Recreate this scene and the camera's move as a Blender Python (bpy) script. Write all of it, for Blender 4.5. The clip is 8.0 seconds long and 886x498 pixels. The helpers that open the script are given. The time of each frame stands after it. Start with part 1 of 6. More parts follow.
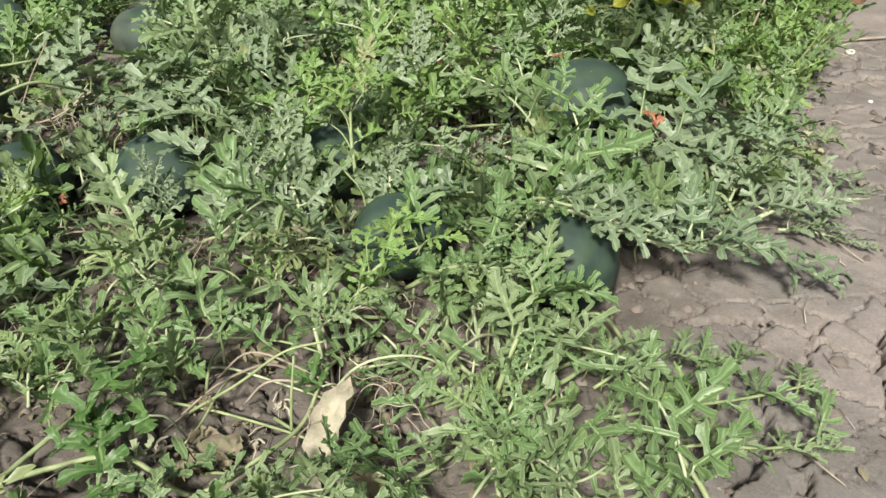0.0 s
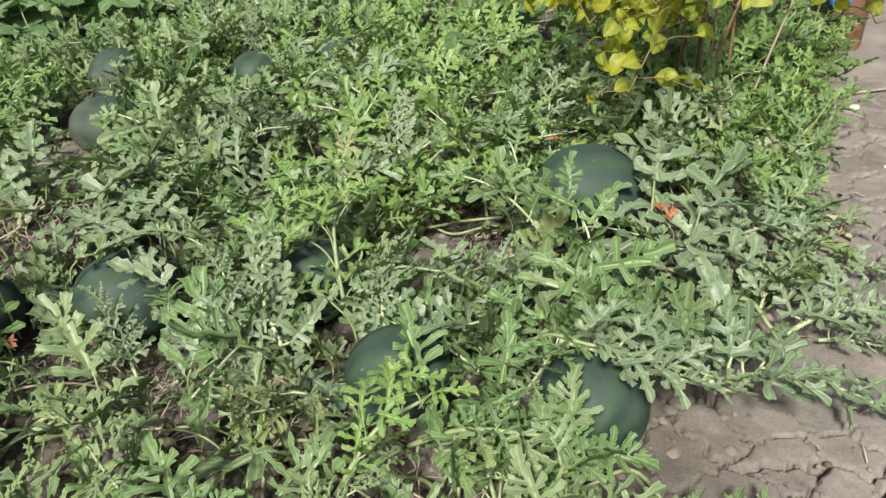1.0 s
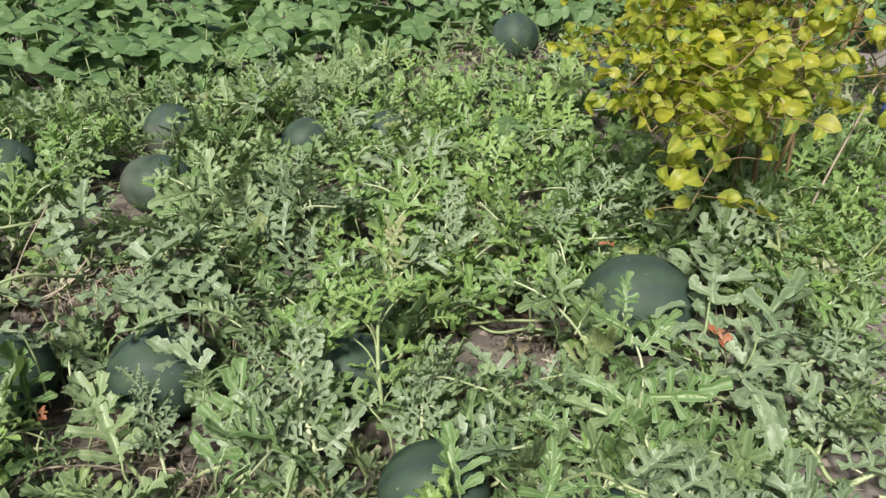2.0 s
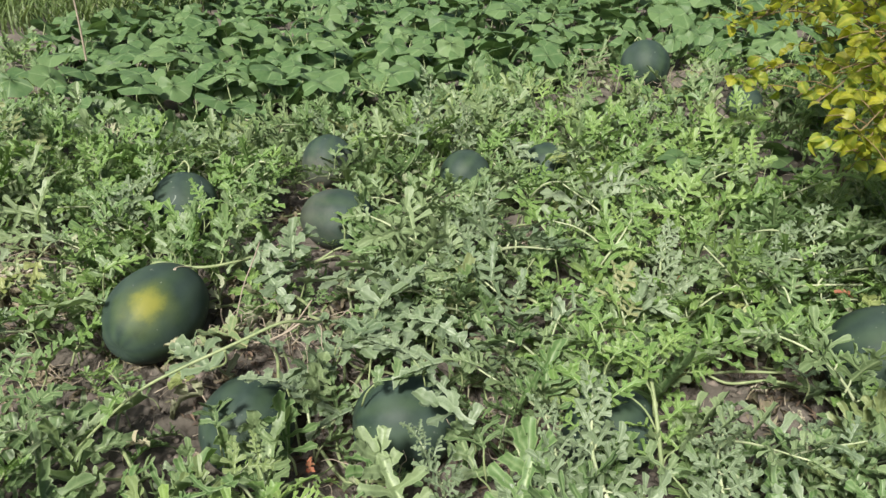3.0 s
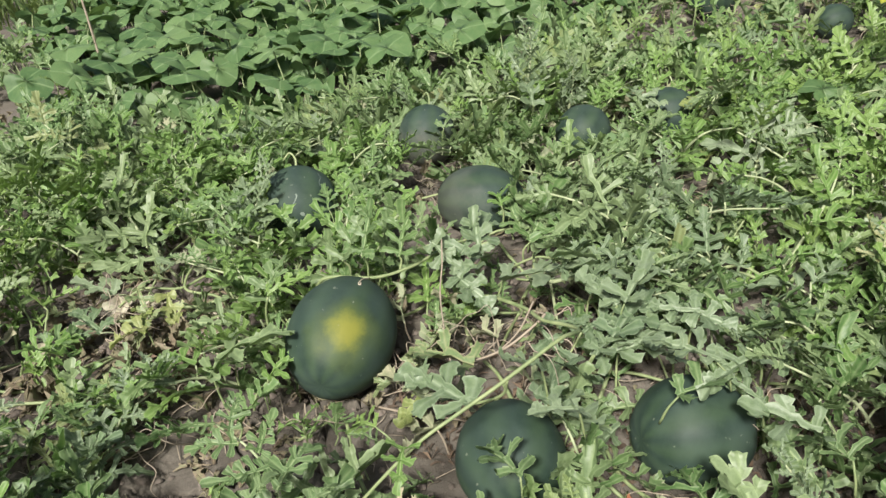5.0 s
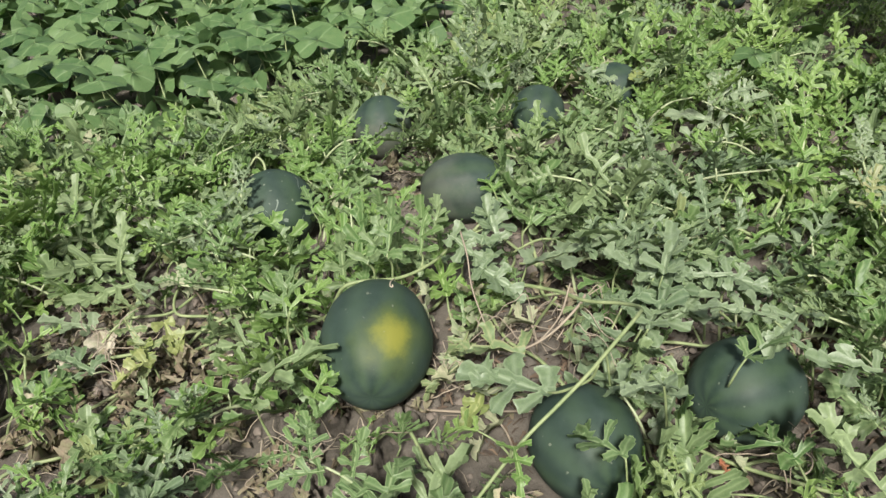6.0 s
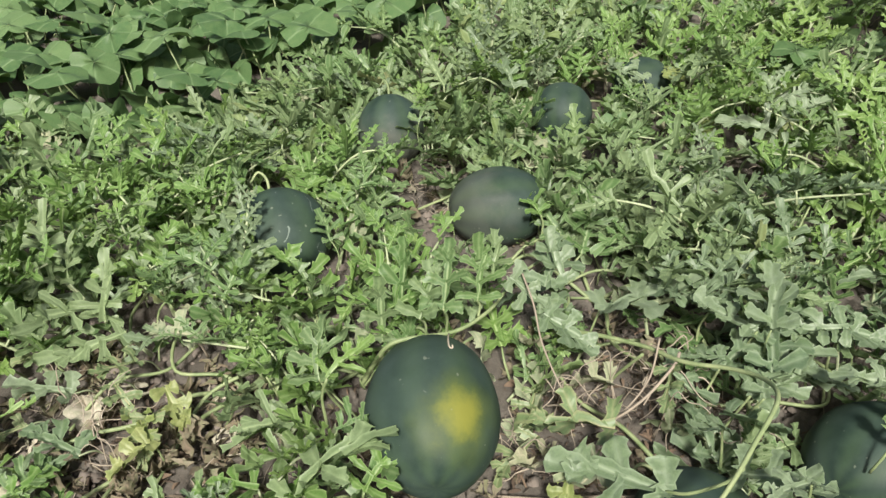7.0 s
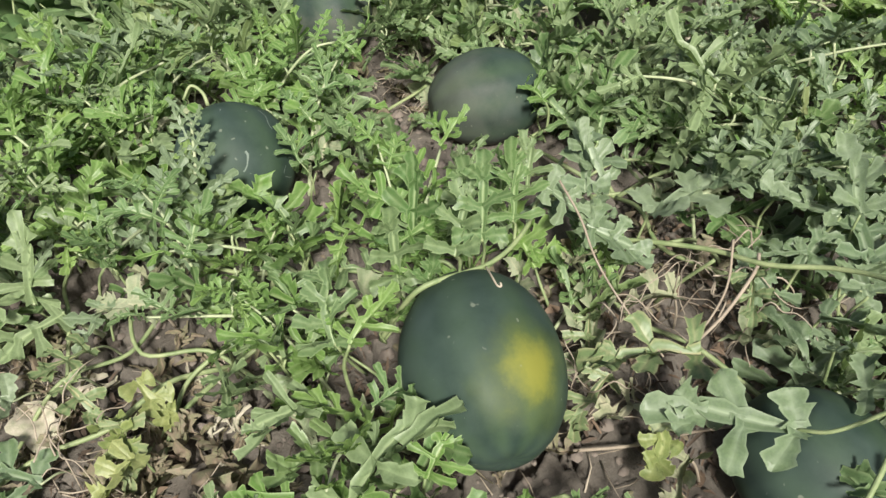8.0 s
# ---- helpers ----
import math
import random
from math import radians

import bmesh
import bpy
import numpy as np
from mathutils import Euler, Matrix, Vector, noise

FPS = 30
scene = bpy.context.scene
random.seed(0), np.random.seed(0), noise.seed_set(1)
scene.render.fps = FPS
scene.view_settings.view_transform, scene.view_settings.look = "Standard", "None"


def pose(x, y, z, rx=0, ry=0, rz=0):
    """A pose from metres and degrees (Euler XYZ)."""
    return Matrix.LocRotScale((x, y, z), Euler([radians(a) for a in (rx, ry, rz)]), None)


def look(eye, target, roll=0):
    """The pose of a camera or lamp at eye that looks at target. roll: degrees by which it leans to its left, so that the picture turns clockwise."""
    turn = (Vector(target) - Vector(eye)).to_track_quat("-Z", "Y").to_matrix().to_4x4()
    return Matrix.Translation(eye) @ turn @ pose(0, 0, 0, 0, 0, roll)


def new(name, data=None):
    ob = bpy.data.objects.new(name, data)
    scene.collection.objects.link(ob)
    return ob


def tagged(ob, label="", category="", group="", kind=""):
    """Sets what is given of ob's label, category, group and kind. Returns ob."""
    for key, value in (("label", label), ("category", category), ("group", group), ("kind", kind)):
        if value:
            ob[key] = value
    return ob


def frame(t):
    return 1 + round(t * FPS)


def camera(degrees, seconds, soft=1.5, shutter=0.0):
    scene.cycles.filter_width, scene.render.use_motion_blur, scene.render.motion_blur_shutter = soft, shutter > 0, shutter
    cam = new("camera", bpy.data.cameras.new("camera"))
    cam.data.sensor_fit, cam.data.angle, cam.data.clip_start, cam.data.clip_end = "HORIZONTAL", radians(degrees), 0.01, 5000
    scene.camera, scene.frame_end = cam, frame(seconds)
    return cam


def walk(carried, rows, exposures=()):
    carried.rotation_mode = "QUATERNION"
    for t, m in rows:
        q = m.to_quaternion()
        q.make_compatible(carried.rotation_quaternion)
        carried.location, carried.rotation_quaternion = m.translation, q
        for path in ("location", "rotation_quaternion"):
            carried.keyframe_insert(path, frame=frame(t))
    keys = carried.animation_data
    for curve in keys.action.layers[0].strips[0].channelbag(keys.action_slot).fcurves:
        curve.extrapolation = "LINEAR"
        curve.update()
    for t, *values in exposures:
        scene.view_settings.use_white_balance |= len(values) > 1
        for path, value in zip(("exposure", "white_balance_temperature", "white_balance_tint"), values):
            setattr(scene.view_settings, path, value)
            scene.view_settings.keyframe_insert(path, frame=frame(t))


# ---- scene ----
cam = camera(62.4, 8.0)
PATH = [
    (0, (0.201, 0.101, 0.983), (0.06, 1.746, -0.145), -1.4),
    (0.5, (0.177, 0.2, 1.031), (0.052, 1.883, -0.044), -2.3),
    (1, (0.155, 0.377, 1.061), (0.059, 2.065, -0.007), -3.5),
    (1.2, (0.16, 0.424, 1.076), (0.054, 2.133, 0.042), -2.8),
    (2.3, (-0.006, 0.47, 1.169), (-0.179, 2.233, 0.239), 1.0),
    (2.5, (-0.112, 0.471, 1.179), (-0.293, 2.239, 0.262), 0.9),
    (3, (-0.42, 0.485, 1.199), (-0.685, 2.244, 0.285), -0.3),
    (3.5, (-0.644, 0.479, 1.197), (-0.996, 2.202, 0.245), -2.0),
    (4, (-0.76, 0.489, 1.181), (-1.165, 2.171, 0.179), -1.3),
    (4.5, (-0.909, 0.597, 1.151), (-1.169, 2.298, 0.132), -2.1),
    (4.7, (-0.984, 0.654, 1.154), (-1.224, 2.358, 0.134), -3.7),
    (5.8, (-1.378, 0.76, 1.191), (-1.231, 2.442, 0.118), -6.3),
    (6, (-1.456, 0.779, 1.182), (-1.267, 2.45, 0.1), -5.3),
    (6.5, (-1.552, 0.99, 1.145), (-1.261, 2.648, 0.065), -4.8),
    (7, (-1.627, 1.145, 1.164), (-1.314, 2.75, 0.012), -3.2),
    (7.5, (-1.754, 1.279, 1.125), (-1.35, 2.758, -0.159), -5.4),
    (8, (-1.754, 1.471, 1.047), (-1.276, 2.806, -0.363), -4.6),
]
walk(cam, [(t, look(eye, target, roll)) for t, eye, target, roll in PATH], exposures=[(0.0, 1.13), (2.3, 1.08), (4.5, 1.09), (6.0, 1.02), (8.0, 1.02)])

# ---- world and sun ----
SUN_AZ, SUN_EL = radians(-168.0), radians(48.0)   # azimuth from +y towards +x
world = bpy.data.worlds.new("sky")
scene.world = world
world.use_nodes = True
wn = world.node_tree.nodes
sky = wn.new("ShaderNodeTexSky")
sky.sky_type = "NISHITA"
sky.sun_disc = False
sky.sun_elevation, sky.sun_rotation = SUN_EL, SUN_AZ
sky.dust_density = 5.0
sky.ozone_density = 0.5
world.node_tree.links.new(sky.outputs[0], wn["Background"].inputs[0])
wn["Background"].inputs[1].default_value = 0.053
sun = new("sun", bpy.data.lights.new("sun", "SUN"))
sun.data.energy, sun.data.angle, sun.data.color = 3.75, radians(8.0), (1.0, 0.965, 0.89)
sun_dir = Vector((math.sin(SUN_AZ) * math.cos(SUN_EL), math.cos(SUN_AZ) * math.cos(SUN_EL), math.sin(SUN_EL)))
sun.matrix_world = look(sun_dir * 30, (0, 0, 0))


# ---- materials ----
def material(name):
    m = bpy.data.materials.new(name)
    m.use_nodes = True
    nt = m.node_tree
    return m, nt, nt.nodes["Principled BSDF"]


def node(nt, kind, **kw):
    n = nt.nodes.new(kind)
    for k, v in kw.items():
        n.inputs[k].default_value = v
    return n


def noise_tex(nt, scale, detail=4.0, rough=0.55, coords="Object"):
    tc = nt.nodes.new("ShaderNodeTexCoord")
    n = node(nt, "ShaderNodeTexNoise", Scale=scale, Detail=detail, Roughness=rough)
    nt.links.new(tc.outputs[coords], n.inputs["Vector"])
    return n.outputs[0]


def ramp(nt, fac, stops):
    r = nt.nodes.new("ShaderNodeValToRGB")
    els = r.color_ramp.elements
    while len(els) < len(stops):
        els.new(0.5)
    for e, (p, c) in zip(els, stops):
        e.position, e.color = p, (*c, 1)
    nt.links.new(fac, r.inputs[0])
    return r.outputs[0]


def mix(nt, fac, a, b, mode="MIX"):
    m = nt.nodes.new("ShaderNodeMix")
    m.data_type, m.blend_type = "RGBA", mode
    for sock, v in ((m.inputs[0], fac), (m.inputs[6], a), (m.inputs[7], b)):
        if isinstance(v, (int, float)):
            sock.default_value = v
        elif isinstance(v, tuple):
            sock.default_value = (*v, 1)
        else:
            nt.links.new(v, sock)
    return m.outputs[2]


def maths(nt, op, a, b=0.0):
    m = nt.nodes.new("ShaderNodeMath")
    m.operation = op
    for sock, v in zip(m.inputs, (a, b)):
        if isinstance(v, (int, float)):
            sock.default_value = v
        else:
            nt.links.new(v, sock)
    return m.outputs[0]


def bump(nt, bsdf, height, strength, dist):
    b = node(nt, "ShaderNodeBump", Strength=strength, Distance=dist)
    nt.links.new(height, b.inputs["Height"])
    nt.links.new(b.outputs[0], bsdf.inputs["Normal"])


def leaf_material(name, stops, vein, glow=0.34, rough=0.44, blotch=None, vein_width=0.16, spec=0.36, margin=0.4):
    """A leaf: colour by plant-to-plant chance and mottling, pale veins along the UV spine, light passing through."""
    m, nt, p = material(name)
    info = nt.nodes.new("ShaderNodeObjectInfo")
    isl = nt.nodes.new("ShaderNodeNewGeometry")
    r = maths(nt, "FRACT", maths(nt, "ADD", info.outputs["Random"], isl.outputs["Random Per Island"]) if blotch == "island" else info.outputs["Random"])
    col = ramp(nt, r, stops)
    mott = noise_tex(nt, 38.0, 3.0)
    col = mix(nt, ramp(nt, mott, [(0.35, (0, 0, 0)), (0.75, (0.55, 0.55, 0.55))]), col, (0.135, 0.20, 0.08), "MIX")
    fine = noise_tex(nt, 260.0, 2.0)
    col = mix(nt, 0.35, col, ramp(nt, fine, [(0.3, (0.55, 0.55, 0.55)), (0.7, (1.15, 1.15, 1.1))]), "MULTIPLY")
    uv = nt.nodes.new("ShaderNodeUVMap")
    sep = nt.nodes.new("ShaderNodeSeparateXYZ")
    nt.links.new(uv.outputs[0], sep.inputs[0])
    off = maths(nt, "ABSOLUTE", maths(nt, "SUBTRACT", sep.outputs[0], 0.5))
    mask = nt.nodes.new("ShaderNodeMapRange")
    mask.inputs[1].default_value, mask.inputs[2].default_value = vein_width * 1.25, 0.0
    nt.links.new(off, mask.inputs[0])
    main = maths(nt, "LESS_THAN", sep.outputs[1], 1.5)
    rim = nt.nodes.new("ShaderNodeMapRange")
    rim.inputs[1].default_value, rim.inputs[2].default_value = 0.36, 0.5
    nt.links.new(off, rim.inputs[0])
    col = mix(nt, maths(nt, "MULTIPLY", rim.outputs[0], margin), col, vein)
    col = mix(nt, maths(nt, "MULTIPLY", mask.outputs[0], maths(nt, "ADD", 0.32, maths(nt, "MULTIPLY", main, 0.56))), col, vein)
    nt.links.new(col, p.inputs["Base Color"])
    p.inputs["Roughness"].default_value = rough
    p.inputs["Specular IOR Level"].default_value = spec
    bump(nt, p, maths(nt, "ADD", mott, maths(nt, "MULTIPLY", mask.outputs[0], -0.6)), 0.5, 0.003)
    tr = nt.nodes.new("ShaderNodeBsdfTranslucent")
    nt.links.new(mix(nt, 1.0, col, (0.92, 1.0, 0.58), "MULTIPLY"), tr.inputs["Color"])
    ms = node(nt, "ShaderNodeMixShader", Fac=glow)
    nt.links.new(p.outputs[0], ms.inputs[1])
    nt.links.new(tr.outputs[0], ms.inputs[2])
    nt.links.new(ms.outputs[0], nt.nodes["Material Output"].inputs[0])
    return m


GREY = (0.142, 0.208, 0.096)
MAT_LEAF = leaf_material("watermelon_leaf", [(0.0, (0.095, 0.175, 0.062)), (0.2, GREY), (0.42, (0.21, 0.275, 0.145)), (0.62, (0.082, 0.165, 0.050)),
                                             (0.85, (0.110, 0.200, 0.068)), (0.97, (0.20, 0.26, 0.10)), (1.0, (0.27, 0.26, 0.13))], (0.36, 0.45, 0.24), margin=0.45)
MAT_SILVER = leaf_material("silvery_leaf", [(0.0, (0.105, 0.16, 0.088)), (0.7, (0.165, 0.22, 0.132)), (1.0, (0.205, 0.26, 0.165))], (0.32, 0.39, 0.26), glow=0.28, margin=0.4)
MAT_FRESH = leaf_material("fresh_leaf", [(0.0, (0.105, 0.21, 0.046)), (0.6, (0.145, 0.26, 0.06)), (1.0, (0.20, 0.305, 0.078))], (0.37, 0.47, 0.22), margin=0.45)
MAT_SQUASH = leaf_material("squash_leaf", [(0.0, (0.056, 0.118, 0.042)), (0.5, (0.088, 0.162, 0.060)), (1.0, (0.135, 0.215, 0.088))],
                           (0.16, 0.24, 0.11), glow=0.25, rough=0.55, vein_width=0.05, margin=0.0)
MAT_YELLOW = leaf_material("yellow_leaf", [(0.0, (0.48, 0.48, 0.035)), (0.3, (0.29, 0.39, 0.045)), (0.5, (0.54, 0.50, 0.035)),
                                           (0.7, (0.20, 0.30, 0.05)), (0.85, (0.40, 0.44, 0.055)), (1.0, (0.52, 0.50, 0.11))], (0.48, 0.47, 0.08), glow=0.58, blotch="island", margin=0.05)
MAT_PALE = leaf_material("bleached_leaf", [(0.0, (0.40, 0.35, 0.28)), (1.0, (0.54, 0.49, 0.41))], (0.44, 0.38, 0.30), glow=0.15, rough=0.8, spec=0.1)
MAT_BROWN = leaf_material("brown_leaf", [(0.0, (0.11, 0.082, 0.062)), (0.5, (0.19, 0.15, 0.115)), (1.0, (0.225, 0.185, 0.145))], (0.24, 0.19, 0.13), glow=0.1, rough=0.85,
                          spec=0.1, blotch="island")
MAT_RED = leaf_material("red_leaf", [(0.0, (0.22, 0.05, 0.03)), (1.0, (0.34, 0.09, 0.05))], (0.34, 0.14, 0.09), glow=0.2, rough=0.6)
MAT_WEED = leaf_material("weed_blade", [(0.0, (0.14, 0.22, 0.05)), (0.8, (0.21, 0.28, 0.07)), (1.0, (0.26, 0.26, 0.09))], (0.25, 0.3, 0.12), glow=0.35, blotch="island")
MAT_GRASS = leaf_material("grass_blade", [(0.0, (0.05, 0.10, 0.022)), (0.8, (0.09, 0.145, 0.035)), (1.0, (0.14, 0.15, 0.06))], (0.2, 0.25, 0.1), glow=0.3, blotch="island")


def plain_material(name, a, b, scale, rough, bump_scale=0.0, bump_dist=0.002, island=False):
    m, nt, p = material(name)
    fac = noise_tex(nt, scale, 5.0)
    if island:
        geo = nt.nodes.new("ShaderNodeNewGeometry")
        fac = maths(nt, "ADD", maths(nt, "MULTIPLY", fac, 0.5), maths(nt, "MULTIPLY", geo.outputs["Random Per Island"], 0.5))
    nt.links.new(ramp(nt, fac, [(0.3, a), (0.7, b)]), p.inputs["Base Color"])
    p.inputs["Roughness"].default_value = rough
    if bump_scale:
        bump(nt, p, noise_tex(nt, bump_scale, 4.0), 0.6, bump_dist)
    return m


MAT_VINE = plain_material("vine_stem", (0.125, 0.175, 0.07), (0.26, 0.30, 0.15), 30.0, 0.6, 300.0, 0.001)
MAT_STALK = plain_material("pale_stalk", (0.22, 0.27, 0.14), (0.36, 0.40, 0.25), 25.0, 0.65, 300.0, 0.001)
MAT_DRYVINE = plain_material("dry_stem", (0.19, 0.155, 0.115), (0.36, 0.31, 0.24), 24.0, 0.8, 200.0, 0.001, island=True)
MAT_BARK = plain_material("shrub_bark", (0.09, 0.062, 0.030), (0.19, 0.135, 0.060), 26.0, 0.7, 120.0, 0.002)
MAT_POST = plain_material("post_wood", (0.07, 0.035, 0.02), (0.17, 0.09, 0.05), 9.0, 0.75, 60.0, 0.004)
MAT_BLUE = plain_material("blue_cloth", (0.03, 0.08, 0.34), (0.10, 0.24, 0.58), 30.0, 0.7, 80.0, 0.004)
MAT_STONE = plain_material("pale_stone", (0.45, 0.41, 0.37), (0.62, 0.58, 0.53), 40.0, 0.8, 120.0, 0.002)
MAT_CLOD = plain_material("soil_clod", (0.085, 0.070, 0.058), (0.165, 0.138, 0.116), 14.0, 0.95, 80.0, 0.006, island=True)


def soil_material():
    m, nt, p = material("cracked_soil")
    big = noise_tex(nt, 1.3, 5.0)
    mid = noise_tex(nt, 9.0, 6.0, 0.65)
    fine = noise_tex(nt, 170.0, 6.0, 0.75)
    col = ramp(nt, big, [(0.3, (0.092, 0.082, 0.069)), (0.7, (0.163, 0.146, 0.125))])
    tc = nt.nodes.new("ShaderNodeTexCoord")
    sep = nt.nodes.new("ShaderNodeSeparateXYZ")
    nt.links.new(tc.outputs["Object"], sep.inputs[0])
    along = maths(nt, "ADD", maths(nt, "SUBTRACT", sep.outputs[0], maths(nt, "MULTIPLY", sep.outputs[1], 0.38)), maths(nt, "MULTIPLY", mid, 0.25))
    trod = nt.nodes.new("ShaderNodeMapRange")
    trod.inputs[1].default_value, trod.inputs[2].default_value = 0.05, 0.38
    nt.links.new(along, trod.inputs[0])
    col = mix(nt, trod.outputs[0], col, ramp(nt, noise_tex(nt, 3.7, 3.0), [(0.35, (0.156, 0.144, 0.130)), (0.5, (0.190, 0.173, 0.156)), (0.65, (0.238, 0.211, 0.188))]))
    col = mix(nt, 0.8, col, ramp(nt, mid, [(0.25, (0.62, 0.60, 0.58)), (0.55, (1.0, 1.0, 1.0)), (0.8, (1.22, 1.2, 1.18))]), "MULTIPLY")
    col = mix(nt, 0.5, col, ramp(nt, fine, [(0.32, (0.55, 0.53, 0.51)), (0.62, (1.15, 1.15, 1.15))]), "MULTIPLY")
    nt.links.new(col, p.inputs["Base Color"])
    p.inputs["Roughness"].default_value = 0.95
    p.inputs["Specular IOR Level"].default_value = 0.15
    bump(nt, p, maths(nt, "ADD", maths(nt, "MULTIPLY", mid, 0.6), maths(nt, "MULTIPLY", fine, 0.6)), 0.7, 0.009)
    return m


def melon_material(name, spot=None, dust=0.0, scratch=0.0):
    """Dark green rind with dim lengthwise stripes, bloom and specks; spot: where the pale yellow ground patch sits; dust: dried mud on one flank."""
    m, nt, p = material(name)
    tc = nt.nodes.new("ShaderNodeTexCoord")
    net = noise_tex(nt, 26.0, 6.0, 0.7)
    cloud = noise_tex(nt, 7.0, 4.0)
    col = ramp(nt, net, [(0.3, (0.013, 0.027, 0.019)), (0.7, (0.028, 0.047, 0.034))])
    sep = nt.nodes.new("ShaderNodeSeparateXYZ")
    nt.links.new(tc.outputs["Object"], sep.inputs[0])
    ang = maths(nt, "ADD", maths(nt, "ARCTAN2", sep.outputs[2], sep.outputs[1]), maths(nt, "MULTIPLY", cloud, 0.5))
    stripe = maths(nt, "MULTIPLY", maths(nt, "ADD", maths(nt, "SINE", maths(nt, "MULTIPLY", ang, 9.0)), 1.0), maths(nt, "MULTIPLY", noise_tex(nt, 11.0, 5.0, 0.75), 0.42))
    col = mix(nt, stripe, col, (0.050, 0.082, 0.040))
    col = mix(nt, ramp(nt, cloud, [(0.35, (0, 0, 0)), (0.75, (0.7, 0.7, 0.7))]), col, (0.045, 0.067, 0.062))
    if spot:
        d = nt.nodes.new("ShaderNodeVectorMath")
        d.operation = "DISTANCE"
        d.inputs[1].default_value = spot[0]
        nt.links.new(tc.outputs["Object"], d.inputs[0])
        wob = maths(nt, "MULTIPLY", maths(nt, "SUBTRACT", noise_tex(nt, 9.0, 5.0, 0.65), 0.5), 0.13)
        dist = maths(nt, "ADD", d.outputs["Value"], wob)
        k = nt.nodes.new("ShaderNodeMapRange")
        k.interpolation_type = "SMOOTHSTEP"
        k.inputs[1].default_value, k.inputs[2].default_value = spot[1] * 1.7, spot[1] * 0.2
        nt.links.new(dist, k.inputs[0])
        col = mix(nt, maths(nt, "MULTIPLY", k.outputs[0], 0.75), col, (0.085, 0.11, 0.024))
        k2 = nt.nodes.new("ShaderNodeMapRange")
        k2.interpolation_type = "SMOOTHSTEP"
        k2.inputs[1].default_value, k2.inputs[2].default_value = spot[1], spot[1] * 0.1
        nt.links.new(dist, k2.inputs[0])
        col = mix(nt, k2.outputs[0], col, (0.155, 0.158, 0.030))
    if dust:
        k = nt.nodes.new("ShaderNodeMapRange")
        k.inputs[1].default_value, k.inputs[2].default_value = 0.45, 0.65
        nt.links.new(maths(nt, "ADD", noise_tex(nt, 5.0, 6.0, 0.7), maths(nt, "MULTIPLY", sep.outputs[0], -2.2)), k.inputs[0])
        col = mix(nt, maths(nt, "MULTIPLY", k.outputs[0], dust), col, (0.20, 0.17, 0.145))
    if scratch:
        line = maths(nt, "LESS_THAN", maths(nt, "ABSOLUTE", maths(nt, "SUBTRACT", noise_tex(nt, 9.0, 1.0), 0.5)), 0.0045)
        patchy = maths(nt, "GREATER_THAN", noise_tex(nt, 14.0, 2.0), 0.52)
        col = mix(nt, maths(nt, "MULTIPLY", maths(nt, "MULTIPLY", line, patchy), scratch), col, (0.22, 0.26, 0.22))
    speck = noise_tex(nt, 70.0, 1.0)
    col = mix(nt, ramp(nt, speck, [(0.74, (0, 0, 0)), (0.80, (0.5, 0.5, 0.5))]), col, (0.20, 0.22, 0.17))
    nt.links.new(col, p.inputs["Base Color"])
    nt.links.new(ramp(nt, cloud, [(0.3, (0.50, 0.50, 0.50)), (0.7, (0.70, 0.70, 0.70))]), p.inputs["Roughness"])
    p.inputs["Specular IOR Level"].default_value = 0.2
    bump(nt, p, net, 0.15, 0.003)
    return m


MAT_SOIL = soil_material()
MAT_MELON = melon_material("melon_rind")


# ---- small geometry kit ----
def part(name, bm, mat, parent=None, label="", smooth=True):
    """Links a bmesh (or a finished mesh) as one mesh object, under a thing or a part."""
    if isinstance(bm, bmesh.types.BMesh):
        me = bpy.data.meshes.new(name)
        for f in bm.faces:
            f.smooth = smooth
        bm.to_mesh(me)
        bm.free()
    else:
        me = bm
    if mat is not None and not me.materials:
        for one in mat if isinstance(mat, (list, tuple)) else (mat,):
            me.materials.append(one)
    ob = new(name, me)
    ob.parent = parent
    return tagged(ob, label) if label else ob


def smoothed(points, steps=6):
    """A Catmull-Rom line through the points."""
    P = [Vector(p) for p in points]
    P = [2 * P[0] - P[1], *P, 2 * P[-1] - P[-2]]
    out = []
    for a, b, c, d in zip(P, P[1:], P[2:], P[3:]):
        for i in range(steps):
            t = i / steps
            out.append(0.5 * (2 * b + (c - a) * t + (2 * a - 5 * b + 4 * c - d) * t * t + (3 * b - a - 3 * c + d) * t ** 3))
    return out + [P[-2]]


def tube(bm, pts, r0, r1, sides=6, slot=0):
    """A tapered round stem along the points, closed at its ends."""
    uv = bm.loops.layers.uv.verify()
    rings, ref = [], Vector((0.3, 0.2, 1)).normalized()
    for i, p in enumerate(pts):
        way = (pts[min(i + 1, len(pts) - 1)] - pts[max(i - 1, 0)]).normalized()
        a = way.cross(ref if abs(way.dot(ref)) < 0.95 else Vector((1, 0, 0))).normalized()
        b = way.cross(a)
        r = r0 + (r1 - r0) * i / max(len(pts) - 1, 1)
        rings.append([bm.verts.new(p + r * (math.cos(k) * a + math.sin(k) * b)) for k in (2 * math.pi * j / sides for j in range(sides))])
    made = []
    for p, q in zip(rings, rings[1:]):
        made += [bm.faces.new((p[j], p[(j + 1) % sides], q[(j + 1) % sides], q[j])) for j in range(sides)]
    made += [bm.faces.new(rings[0][::-1]), bm.faces.new(rings[-1])]
    for f in made:
        f.material_index = slot
        for l in f.loops:
            l[uv].uv = (0.5, 0.5)


